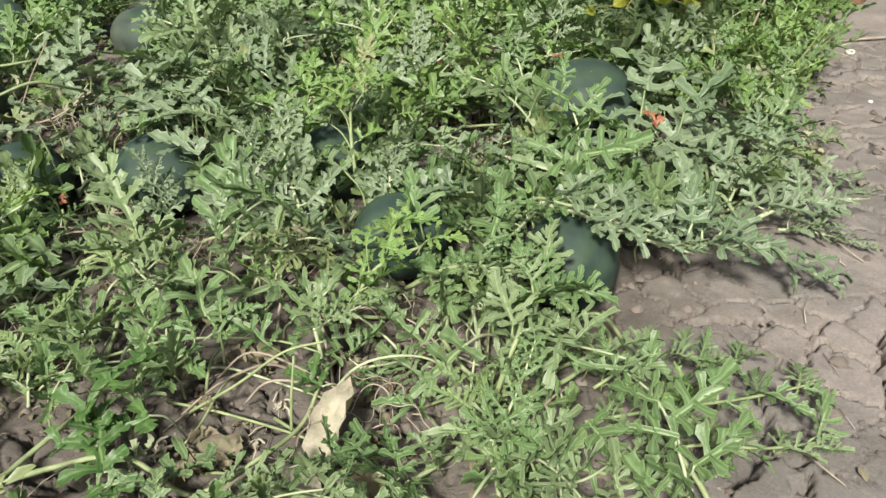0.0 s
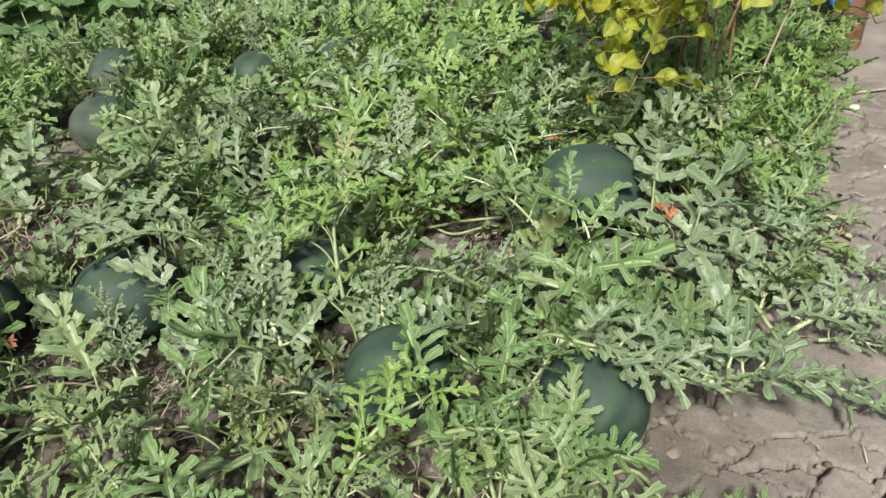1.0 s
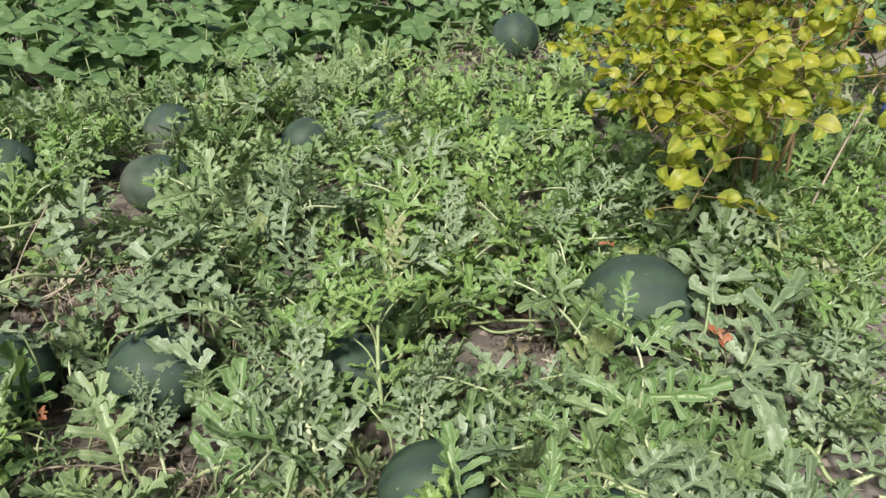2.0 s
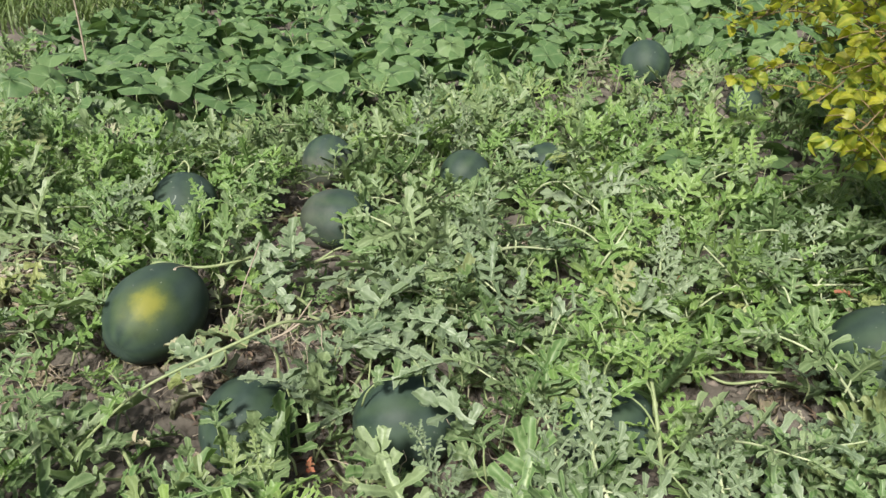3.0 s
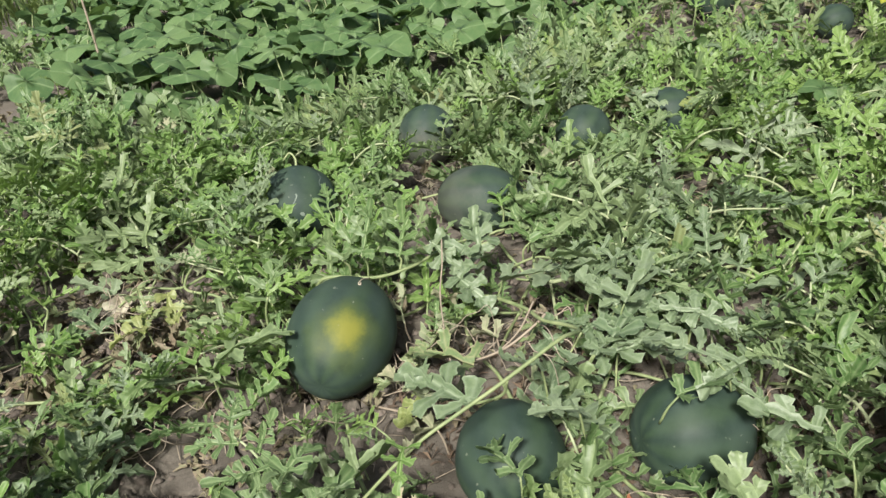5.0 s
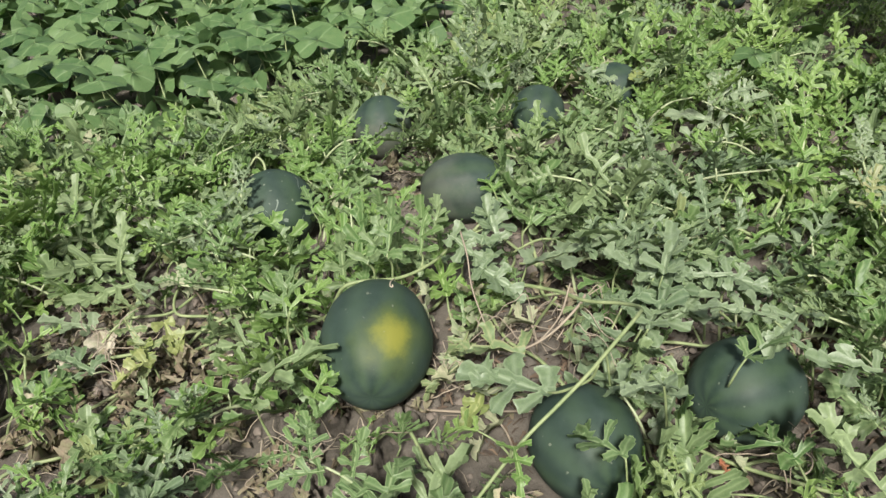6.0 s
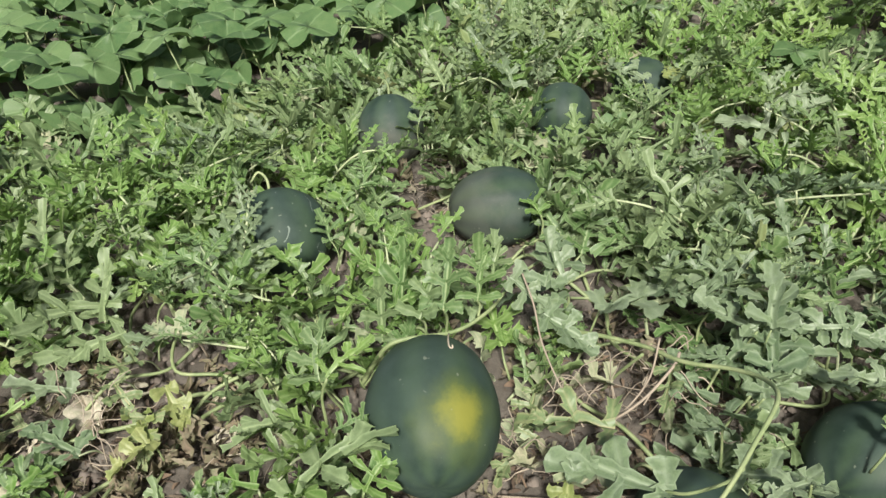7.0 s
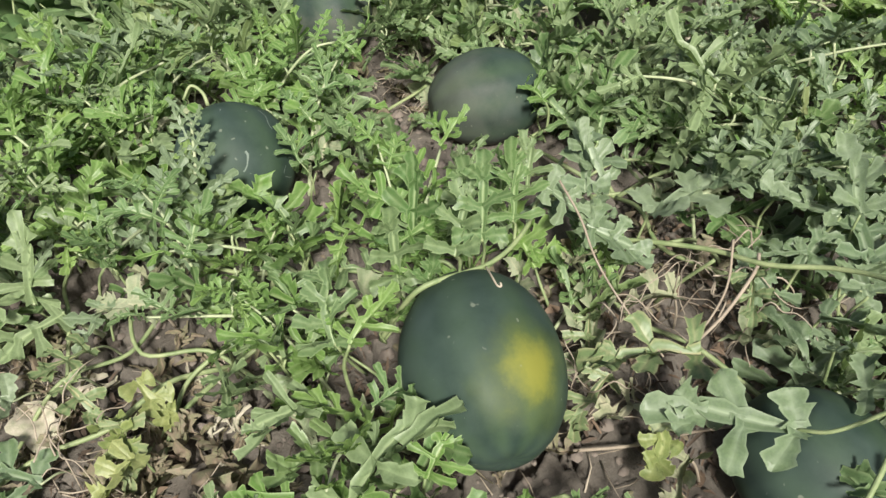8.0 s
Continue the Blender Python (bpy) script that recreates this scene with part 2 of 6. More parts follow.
def ladder(bm, spine, widths, side, up, cup, slot=0):
    """A leafy strip: left edge, spine and right edge at every rung. cup lifts the edges."""
    uv = bm.loops.layers.uv.verify()
    rows = []
    for p, w in zip(spine, widths):
        rows.append([bm.verts.new(p - side * w + up * cup * w), bm.verts.new(p), bm.verts.new(p + side * w + up * cup * w)])
    for i, (a, b) in enumerate(zip(rows, rows[1:])):
        for j in (0, 1):
            f = bm.faces.new((a[j], a[j + 1], b[j + 1], b[j]))
            f.material_index = slot
            us = (0.0, 0.5) if j == 0 else (0.5, 1.0)
            for l, u, v in zip(f.loops, (us[0], us[1], us[1], us[0]), (i, i, i + 1, i + 1)):
                l[uv].uv = (u, v / len(rows))


def value_noise(x, y, seed=0):
    """Smooth noise from 0 to 1 on arrays."""
    xi, yi = np.floor(x).astype(np.int64), np.floor(y).astype(np.int64)
    u, v = x - xi, y - yi
    u, v = u * u * (3 - 2 * u), v * v * (3 - 2 * v)

    def h(a, b):
        n = (a * 374761393 + b * 668265263 + seed * 974711) & 0x7FFFFFFF
        n = ((n ^ (n >> 13)) * 1274126177) & 0x7FFFFFFF
        return ((n ^ (n >> 16)) & 0xFFFF) / 65535.0

    return (h(xi, yi) * (1 - u) + h(xi + 1, yi) * u) * (1 - v) + (h(xi, yi + 1) * (1 - u) + h(xi + 1, yi + 1) * u) * v


# ---- the plan ----
def path_edge(y):
    """x at which the planted bed ends and the bare footpath begins."""
    return float(np.interp(y, [0.4, 0.84, 0.98, 1.12, 1.2, 1.28, 1.44, 1.6, 1.9, 2.18, 2.54, 3.55, 4.2, 7.0],
                           [0.50, 0.53, 0.55, 0.52, 0.43, 0.41, 0.45, 0.68, 0.95, 1.08, 1.26, 1.70, 1.95, 3.0]))


# name: x, y, radius, stretch, lean
MELONS = {
    "big": (-1.48, 2.10, 0.130, 1.28, 0.98), "under_vine": (-1.09, 1.775, 0.114, 1.12), "twig": (-0.715, 1.825, 0.117, 1.1),
    "shaded": (-0.24, 1.80, 0.102, 1.1), "sunk": (-0.01, 1.47, 0.100, 1.1), "corner": (0.36, 1.38, 0.104, 1.12), "silver": (0.455, 2.14, 0.132, 1.15),
    "scratched": (-1.728, 2.785, 0.124, 1.06, 0.9), "yellow_leaf": (-1.145, 2.785, 0.110, 1.28), "grey": (-1.35, 3.35, 0.110, 1.1),
    "round_leaf": (-0.755, 3.34, 0.104, 1.05), "hidden": (-0.42, 3.43, 0.104, 1.0), "far": (0.10, 4.80, 0.138, 1.05),
    "far_small": (0.575, 4.40, 0.084, 1.1), "left_far": (-4.33, 4.80, 0.092, 1.1),
}
# bare soil spots: x, y, radius
BARE = [(-1.74, 1.71, 0.17), (-1.62, 1.66, 0.10), (-4.43, 5.40, 0.35), (-3.40, 4.05, 0.24), (-3.22, 4.15, 0.20), (-3.22, 3.98, 0.16), (-3.02, 4.08, 0.13), (0.13, 1.97, 0.11), (0.16, 1.80, 0.08),
          (-0.71, 1.39, 0.1), (-0.17, 1.40, 0.1), (0.09, 2.12, 0.1), (-0.67, 1.25, 0.1), (0.16, 1.95, 0.1), (0.20, 1.97, 0.1), (-1.80, 1.72, 0.13),
          (-2.27, 2.33, 0.12), (-0.46, 2.84, 0.1), (-1.38, 3.15, 0.1), (-1.84, 2.10, 0.1), (-1.30, 3.05, 0.11), (-2.31, 2.39, 0.13), (-1.87, 1.75, 0.13),
          (-0.54, 2.87, 0.11), (0.24, 2.10, 0.09), (-2.02, 2.29, 0.11), (-2.14, 2.42, 0.10), (-1.47, 2.21, 0.07), (-1.38, 2.23, 0.06), (-1.30, 2.30, 0.05),
          (-1.55, 2.21, 0.05)]
BARE += [(-1.22, 2.03, 0.09), (-1.12, 2.13, 0.09), (-1.05, 1.95, 0.08), (-0.04, 1.12, 0.16), (-0.13, 0.97, 0.16), (-0.07, 0.94, 0.12), (0.06, 1.98, 0.15),
          (0.02, 1.78, 0.12), (-0.41, 2.90, 0.13), (-1.32, 3.02, 0.14), (-1.68, 1.72, 0.17), (-1.95, 2.14, 0.14), (-0.36, 1.12, 0.11), (-0.28, 0.86, 0.10),
          (0.56, 3.45, 0.26), (-3.3, 4.0, 0.35), (-4.6, 5.6, 0.7), (-0.2, 4.3, 0.16), (-2.15, 2.3, 0.2), (-0.38, 1.75, 0.09), (0.62, 1.22, 0.22),
          (0.62, 1.75, 0.10), (-1.15, 2.35, 0.12), (0.6, 3.6, 0.25), (-2.3, 1.9, 0.2)]
BARE += [(-0.20, 0.90, 0.14), (-0.09, 0.88, 0.12), (-0.25, 1.02, 0.10), (-0.80, 1.60, 0.08), (-0.55, 1.53, 0.09), (-0.38, 1.54, 0.08), (-0.32, 0.92, 0.10), (-0.51, 0.83, 0.11), (-0.23, 0.84, 0.09), (-0.70, 1.11, 0.08), (0.39, 1.83, 0.08),
         (0.69, 1.69, 0.08), (-0.42, 1.35, 0.08), (0.57, 1.75, 0.09), (-0.94, 2.17, 0.09), (-1.03, 2.23, 0.08), (-1.35, 2.05, 0.08), (-1.49, 1.95, 0.08), (-1.97, 2.24, 0.10),
         (-0.18, 3.13, 0.08), (0.74, 3.63, 0.15), (-0.45, 2.75, 0.09), (-1.43, 2.48, 0.06), (-1.34, 2.94, 0.13), (-3.6, 4.0, 0.3), (-3.85, 3.85, 0.3), (-4.3, 5.2, 0.5), (-2.1, 2.12, 0.14), (-1.95, 2.38, 0.09), (-0.62, 2.22, 0.09), (-0.55, 2.10, 0.07)]


def terrain(x, y):
    """Height of the soil, in metres, without its cracks."""
    x, y = np.asarray(x, float), np.asarray(y, float)
    rise = np.clip((y - 3.3) / 1.6, 0, 1)
    rise = 0.07 * rise * rise * (3 - 2 * rise)
    z = rise - 0.062 * np.exp(-((y - 1.77) / 0.19) ** 2) * np.clip((x + 1.32) / 0.14, 0, 1) * np.clip((-0.40 - x) / 0.14, 0, 1) + 0.05 * (value_noise(x * 1.1 + 7, y * 1.1 + 3, 1) - 0.5) + 0.022 * (value_noise(x * 5, y * 5, 2) - 0.5)
    return z


def soil(x, y):
    return float(terrain(x, y))


def cracks(x, y):
    """Depth of the drying cracks, between clay plates about a hand wide."""
    wx = x + 0.05 * (value_noise(x * 14, y * 14, 11) - 0.5) + 0.022 * (value_noise(x * 55, y * 55, 13) - 0.5) + 0.008 * (value_noise(x * 130, y * 130, 15) - 0.5)
    wy = y + 0.05 * (value_noise(x * 14, y * 14, 12) - 0.5) + 0.022 * (value_noise(x * 55, y * 55, 14) - 0.5) + 0.008 * (value_noise(x * 130, y * 130, 16) - 0.5)
    cell = 0.115
    gx, gy = wx / cell, wy / cell
    ix, iy = np.floor(gx), np.floor(gy)
    near = [np.full(x.shape, 9.0), np.full(x.shape, 9.0)]
    for dx in (-2, -1, 0, 1, 2):
        for dy in (-2, -1, 0, 1, 2):
            cx, cy = ix + dx, iy + dy
            px = cx + 1.3 * value_noise(cx * 17.31 + 0.5, cy * 11.7 + 0.5, 21)
            py = cy + 1.3 * value_noise(cx * 13.9 + 0.5, cy * 19.3 + 0.5, 22)
            d = np.hypot(gx - px, gy - py)
            near[1] = np.where(d < near[0], near[0], np.minimum(near[1], d))
            near[0] = np.minimum(near[0], d)
    edge = (near[1] - near[0]) * cell * 0.5
    dry = np.exp(-((x + 1.93) ** 2 + (y - 2.2) ** 2) / 0.05) + np.exp(-((x + 1.72) ** 2 + (y - 1.72) ** 2) / 0.03) + np.exp(-((x + 1.33) ** 2 + (y - 2.95) ** 2) / 0.03) + np.exp(-((x + 1.40) ** 2 + (y - 2.06) ** 2) / 0.03)
    wide = (0.0062 + 0.0030 * np.clip(dry, 0, 1)) * np.clip(value_noise(x * 3.3, y * 3.3, 31) * 3.0 - 1.0 + 1.6 * dry, 0, 1) * np.clip(0.55 + value_noise(x * 23, y * 23, 32), 0, 1.15)
    inside = np.clip((x + 2.6) / 0.1, 0, 1) * np.clip((1.74 - x) / 0.1, 0, 1) * np.clip((y - 0.4) / 0.1, 0, 1) * np.clip((3.5 - y) / 0.1, 0, 1)
    return inside * (0.045 * np.clip((wide - edge) / 0.0042, 0, 1))


def spread(lo, hi, zones):
    """Coordinates: even steps in the given zones (start, end, step), growing outwards beyond them."""
    out = []
    for start, end, step in zones:
        out += list(np.arange(start, end - step * 0.5, step))
    for way, v, s, limit in ((1, zones[-1][1], zones[-1][2], hi), (-1, zones[0][0], zones[0][2], lo)):
        v = v if way > 0 else v - s
        while (limit - v) * way > 0:
            out.append(v)
            s = min(s * 1.2, 14.0)
            v += way * s
        out.append(limit)
    return np.array(sorted(out))


def build_ground():
    xs = spread(-90, 90, ((-2.3, -2.08, 0.008), (-2.08, -1.3, 0.0048), (-1.3, -0.9, 0.0062), (-0.9, 0.38, 0.0085), (0.38, 1.22, 0.0040), (1.22, 1.75, 0.0065)))
    ys = spread(-60, 120, ((0.7, 1.0, 0.006), (1.0, 2.3, 0.0048), (2.3, 3.3, 0.0085)))
    X, Y = np.meshgrid(xs, ys)
    rough = 0.35 + 0.65 * value_noise(X * 2.1, Y * 2.1, 8)
    Z = terrain(X, Y) - cracks(X, Y) + rough * (0.007 * (value_noise(X * 19, Y * 19, 5) - 0.5) + 0.005 * (value_noise(X * 47, Y * 47, 6) - 0.5))
    n, m = len(xs), len(ys)
    idx = np.arange(n * m).reshape(m, n)
    quads = np.stack([idx[:-1, :-1], idx[:-1, 1:], idx[1:, 1:], idx[1:, :-1]], -1).reshape(-1, 4)
    me = bpy.data.meshes.new("ground")
    me.vertices.add(n * m)
    me.vertices.foreach_set("co", np.stack([X, Y, Z], -1).ravel())
    me.loops.add(quads.size)
    me.loops.foreach_set("vertex_index", quads.ravel())
    me.polygons.add(len(quads))
    me.polygons.foreach_set("loop_start", np.arange(0, quads.size, 4))
    me.polygons.foreach_set("use_smooth", np.ones(len(quads), bool))
    me.update(calc_edges=True)
    return tagged(part("ground", me, MAT_SOIL), "dry grey-brown clay soil split by drying cracks", "ground", kind="structure")


build_ground()


# ---- watermelons ----
def melon_mesh(r, stretch, rnd):
    """A rind: faintly ribbed, flattened below, dimpled at both ends; its long axis is x."""
    bm = bmesh.new()
    bmesh.ops.create_uvsphere(bm, u_segments=48, v_segments=28, radius=1.0)
    ph = rnd.uniform(0, 6)
    for v in bm.verts:
        p = v.co.copy()
        ang = math.atan2(p.y, p.x)
        k = 1 + 0.008 * math.cos(10 * ang + ph) * (1 - p.z * p.z)
        k -= 0.05 * math.exp(-((1 - abs(p.z)) / 0.02))
        k += 0.012 * noise.noise(p * 1.7 + Vector((ph, 0, 0)))
        v.co = Vector((p.z * stretch, p.x, p.y)) * r * k
    return bm


def watermelon(key, label, yaw, pitch=0.0, mat=None, stem=True):
    x, y, r, stretch, *flat = MELONS[key]
    flat = flat[0] if flat else 1.0
    rnd = random.Random(key)
    root = new("watermelon")
    z0 = soil(x, y)
    root.matrix_world = pose(x, y, z0 - 0.012)
    tagged(root, label, "watermelon", "watermelons in the patch")
    rind = part("rind", melon_mesh(r, stretch, rnd), mat or MAT_MELON, root)
    rind.matrix_basis = Matrix.Diagonal((1, 1, flat, 1)) @ pose(0, 0, r * (1 + 0.2 * abs(math.sin(radians(pitch))) * (stretch - 1)), 0, pitch, yaw)
    if stem:
        d = Euler((0, radians(pitch), radians(yaw))).to_matrix() @ Vector((1, 0, 0))
        tip = Vector((0, 0, r)) + d * r * stretch * 0.97
        bm = bmesh.new()
        side = Vector((-d.y, d.x, 0))
        tube(bm, smoothed([tip, tip + d * 0.02 + Vector((0, 0, 0.012)), tip + d * 0.035 + side * 0.02 + Vector((0, 0, 0.02)), tip + d * 0.03 + side * 0.05 + Vector((0, 0, 0.0))], 5),
             0.0045, 0.003, 6)
        part("stem", bm, MAT_VINE, root, "pale green fruit stalk")
    return root


spot_dir = Euler((0, radians(-8), radians(80))).to_matrix().inverted() @ Vector((0.32, -0.63, 0.71))
SPOT = (tuple(Vector((spot_dir.x * 0.166, spot_dir.y * 0.130, spot_dir.z * 0.130))), 0.058)
watermelon("big", "large round dark green watermelon with a yellow ground spot", 80, -8, melon_material("melon_rind_spotted", SPOT))
watermelon("under_vine", "dark green watermelon half covered by a trailing vine", 95, 0)
watermelon("twig", "dark green watermelon lying under lobed leaves", 20, 10)
watermelon("sunk", "dark green watermelon sunk among lobed leaves", 15, 0)
watermelon("shaded", "dark green watermelon in the shade of leaves", 35, 0)
watermelon("corner", "dark green watermelon beside the bare soil", 75, 5)
watermelon("silver", "broad dark green watermelon behind silvery leaves", 5, 0)
watermelon("scratched", "dark green watermelon with fine pale scratches", 100, -35, melon_material("melon_rind_scratched", scratch=0.6))
watermelon("yellow_leaf", "bluish dark green watermelon with a soil-dusted flank", -8, 0, melon_material("melon_rind_dusty", dust=0.15))
watermelon("grey", "dull grey-green watermelon with a dry stalk", 80, -55, melon_material("melon_rind_dull", dust=0.25))
watermelon("round_leaf", "dark green watermelon beside two round leaves", 60, -20)
watermelon("hidden", "dark green watermelon almost hidden in dry foliage", 0, 0)
watermelon("far", "large dark watermelon at the edge of the squash leaves", 100, -40)
watermelon("far_small", "small dark watermelon below the yellow shrub", 20, 0)
watermelon("left_far", "dark watermelon lying on bare soil far off", 20, 0)


# ---- leaves ----
LOBE = list(zip((0.0, 0.20, 0.36, 0.48, 0.60, 0.74, 0.87, 0.96, 1.0), (0.85, 0.55, 0.86, 1.14, 0.78, 1.05, 0.92, 0.62, 0.16)))
BLUNT = list(zip((0.0, 0.18, 0.34, 0.46, 0.58, 0.70, 0.82, 0.93, 1.0), (1.0, 0.62, 0.92, 1.10, 0.86, 1.22, 1.14, 0.80, 0.22)))
SIMPLE = list(zip((0.0, 0.32, 0.60, 0.82, 0.95, 1.0), (0.80, 0.58, 1.05, 1.08, 0.66, 0.14)))


def finish(bm, name, mats):
    me = bpy.data.meshes.new(name)
    for f in bm.faces:
        f.smooth = True
    bm.to_mesh(me)
    bm.free()
    for mt in mats:
        me.materials.append(mt)
    return me


def leaf_into(bm, rnd, at=None, long=0.15, petiole=0.09, pitch=25, fold=0.35, droop=0.3, narrow=1.0, crumple=0.0, blunt=0.0, fine=0.0, pairs=3.5):
    """A watermelon leaf on its stalk: a midrib with pairs of wavy, scalloped lobes that run together along it. It stands at its stalk's foot and points to +y."""
    uvl = bm.loops.layers.uv.verify()
    at = at or Matrix()
    up_p = radians(pitch)
    foot = Vector((0, 0, -0.012))
    lean = rnd.uniform(0.1, 0.6)
    top = Vector((0, petiole * lean, petiole * math.sqrt(1 - lean * lean)))
    if petiole > 0.016:
        tube(bm, [at @ q for q in smoothed([foot, Vector((rnd.uniform(-0.01, 0.01), top.y * 0.3, top.z * 0.55)), top], 3 if petiole > 0.034 else 1)], 0.0030, 0.0023, 5 if petiole > 0.034 else 4, slot=1)
    twist = rnd.uniform(-0.25, 0.25)

    def place(u, v, lift=0.0):
        # u: across, v: along, in blade lengths; the blade folds along its midrib, bends towards its tip and twists
        bend = up_p - droop * v * 1.2
        z = fold * abs(u) * (1 - 0.35 * abs(u)) + lift - 0.3 * max(0.0, abs(u) - 0.22) + twist * u * v
        q = Vector((u * long, v * long * math.cos(bend) - z * long * math.sin(bend), v * long * math.sin(bend) + z * long * math.cos(bend)))
        if crumple:
            q += crumple * long * noise.noise_vector(q * 22 + Vector((twist * 90, 0, 0)))
        return at @ (top + q)

    def strip(u0, v0, ang, length, w, jig, main=False):
        du, dv = math.sin(ang), math.cos(ang)
        bend = rnd.uniform(-0.4, 0.4)
        curl = rnd.uniform(-0.2, 0.8)
        rear = 0.0 if main else rnd.uniform(-0.22, 0.42)
        rows = []
        for s, k in SIMPLE if fine else BLUNT if blunt > 0.5 else LOBE:
            cu = u0 + du * length * s + dv * bend * length * s * s * 0.5
            cv = v0 + dv * length * s - du * bend * length * s * s * 0.5
            pts = [bm.verts.new(place(cu, cv, -0.008 if main else rear * length * s))]
            for sgn in (-1, 1):
                h = w * k * (1 + rnd.uniform(-jig, jig))
                ahead = (0.5 if blunt < 0.5 else 0.15) * h * rnd.uniform(0.6, 1.4) if k > 0.9 and s > 0.1 else 0.0
                pts.insert(0 if sgn < 0 else 2, bm.verts.new(place(cu + sgn * dv * h + du * ahead, cv - sgn * du * h + dv * ahead, rear * length * s + curl * h + rnd.uniform(-0.022, 0.03))))
            rows.append(pts)
        base = 0.0 if main else 2.0
        for i, (a, b) in enumerate(zip(rows, rows[1:])):
            for j in (0, 1):
                f = bm.faces.new((a[j], a[j + 1], b[j + 1], b[j]))
                us = (0.0, 0.5) if j == 0 else (0.5, 1.0)
                for l, u, v in zip(f.loops, (us[0], us[1], us[1], us[0]), (i, i, i + 1, i + 1)):
                    l[uvl].uv = (u, base + v / 9)

    n = int(pairs)
    wide = 0.30 / n * narrow
    strip(0, 0.0, 0, 0.70, 0.075 * narrow, 0.1, True)
    strip(0, 0.60, rnd.uniform(-0.15, 0.15), 0.42, (0.085 if fine else 0.11) * narrow, 0.25)
    for k in range(n):
        q = k / (n - 1)
        ln = (0.33 + 0.14 * math.sin(min(q * 1.6, 1.0) * math.pi) - 0.10 * q) * (0.80 if fine else 1.0)
        for sgn in (-1, 1):
            strip(sgn * 0.010, 0.06 + 0.60 * q + rnd.uniform(-0.03, 0.03), sgn * (1.45 - 0.72 * q + rnd.uniform(-0.22, 0.22)), ln * rnd.uniform(0.72, 1.15), wide * rnd.uniform(0.8, 1.15), 0.3)


def melon_leaf(rnd, mats, **kw):
    bm = bmesh.new()
    leaf_into(bm, rnd, **kw)
    return finish(bm, "leaf", mats)


def plume(rnd, mats, long, rise, size, pairs=(4, 5.5), wide=1.0, thick=0.0046, step=0.029):
    """A shoot's end that points to +y: a stout pale stem, close-set feathery leaves to both sides, smaller towards its tip."""
    bm = bmesh.new()
    bend = rnd.uniform(-0.18, 0.18) * long
    axis = smoothed([Vector((0, 0, -0.012)), Vector((bend * 0.5, long * 0.24, rise * 0.52)), Vector((bend, long * 0.6, rise * 0.9)), Vector((bend * 0.6, long, rise * rnd.uniform(0.9, 1.15)))], 5)
    tube(bm, axis, thick, thick * 0.42, 6, slot=1)
    n = int(long / step)
    for k in range(n):
        q = 0.16 + 0.84 * k / (n - 1)
        f = q * (len(axis) - 1)
        i = min(int(f), len(axis) - 2)
        p = axis[i].lerp(axis[i + 1], f - i)
        way = axis[i + 1] - axis[i]
        tilt = math.degrees(math.atan2(way.z, math.hypot(way.x, way.y)))
        yaw = math.degrees(math.atan2(-way.x, way.y))
        small = 1.0 - 0.5 * q ** 2
        sgn = -1 if k % 2 else 1
        at = Matrix.Translation(p) @ pose(0, 0, 0, tilt * 0.6 + rnd.gauss(0, 9), rnd.gauss(0, 14) - sgn * 14, yaw + sgn * wide * (76 - 46 * q ** 1.5 + rnd.gauss(0, 11)))
        leaf_into(bm, rnd, at, size * small * rnd.uniform(0.8, 1.2), (0.036 - 0.030 * q) * rnd.uniform(0.7, 1.4), rnd.uniform(0, 38), rnd.uniform(0.1, 0.55), rnd.uniform(-0.1, 0.6), rnd.uniform(0.8, 1.0),
                  0.03, fine=1.0, pairs=rnd.uniform(*pairs))
    return finish(bm, "shoot", mats)


def leaf_set(seed, n, mats, **kw):
    rnd = random.Random(seed)
    return [melon_leaf(rnd, mats, **{k: rnd.uniform(*v) for k, v in kw.items()}) for _ in range(n)]


LEAVES = leaf_set(1, 18, (MAT_LEAF, MAT_VINE), long=(0.12, 0.18), petiole=(0.05, 0.12), pitch=(0, 60), fold=(0.1, 0.8), droop=(0.0, 0.8), narrow=(0.68, 0.95), blunt=(0.1, 0.7), pairs=(3.2, 4.8), crumple=(0.02, 0.06))
FAR_LEAVES = leaf_set(15, 12, (MAT_LEAF, MAT_VINE), long=(0.13, 0.19), petiole=(0.04, 0.10), pitch=(15, 75), fold=(0.2, 0.9), droop=(0.0, 0.6), narrow=(0.6, 0.8), fine=(1, 1), pairs=(3, 4.9), crumple=(0.03, 0.08))
SHOOTS = leaf_set(2, 10, (MAT_FRESH, MAT_VINE), long=(0.09, 0.14), petiole=(0.04, 0.11), pitch=(15, 70), fold=(0.3, 1.0), droop=(0.0, 0.6), narrow=(0.68, 0.9), pairs=(3.2, 4.8), crumple=(0.02, 0.05))
SILVER = leaf_set(3, 8, (MAT_SILVER, MAT_VINE), long=(0.14, 0.20), petiole=(0.05, 0.09), pitch=(0, 28), fold=(0.1, 0.5), droop=(0.2, 0.7), narrow=(0.72, 0.95), blunt=(1, 1), pairs=(3, 4.9), crumple=(0.03, 0.08))
FLAT = leaf_set(17, 6, (MAT_SILVER, MAT_VINE), long=(0.15, 0.15), petiole=(0.0, 0.0), pitch=(0, 4), fold=(0.1, 0.4), droop=(0.05, 0.3), narrow=(0.8, 0.95), blunt=(1, 1), pairs=(3, 3.9), crumple=(0.02, 0.05))
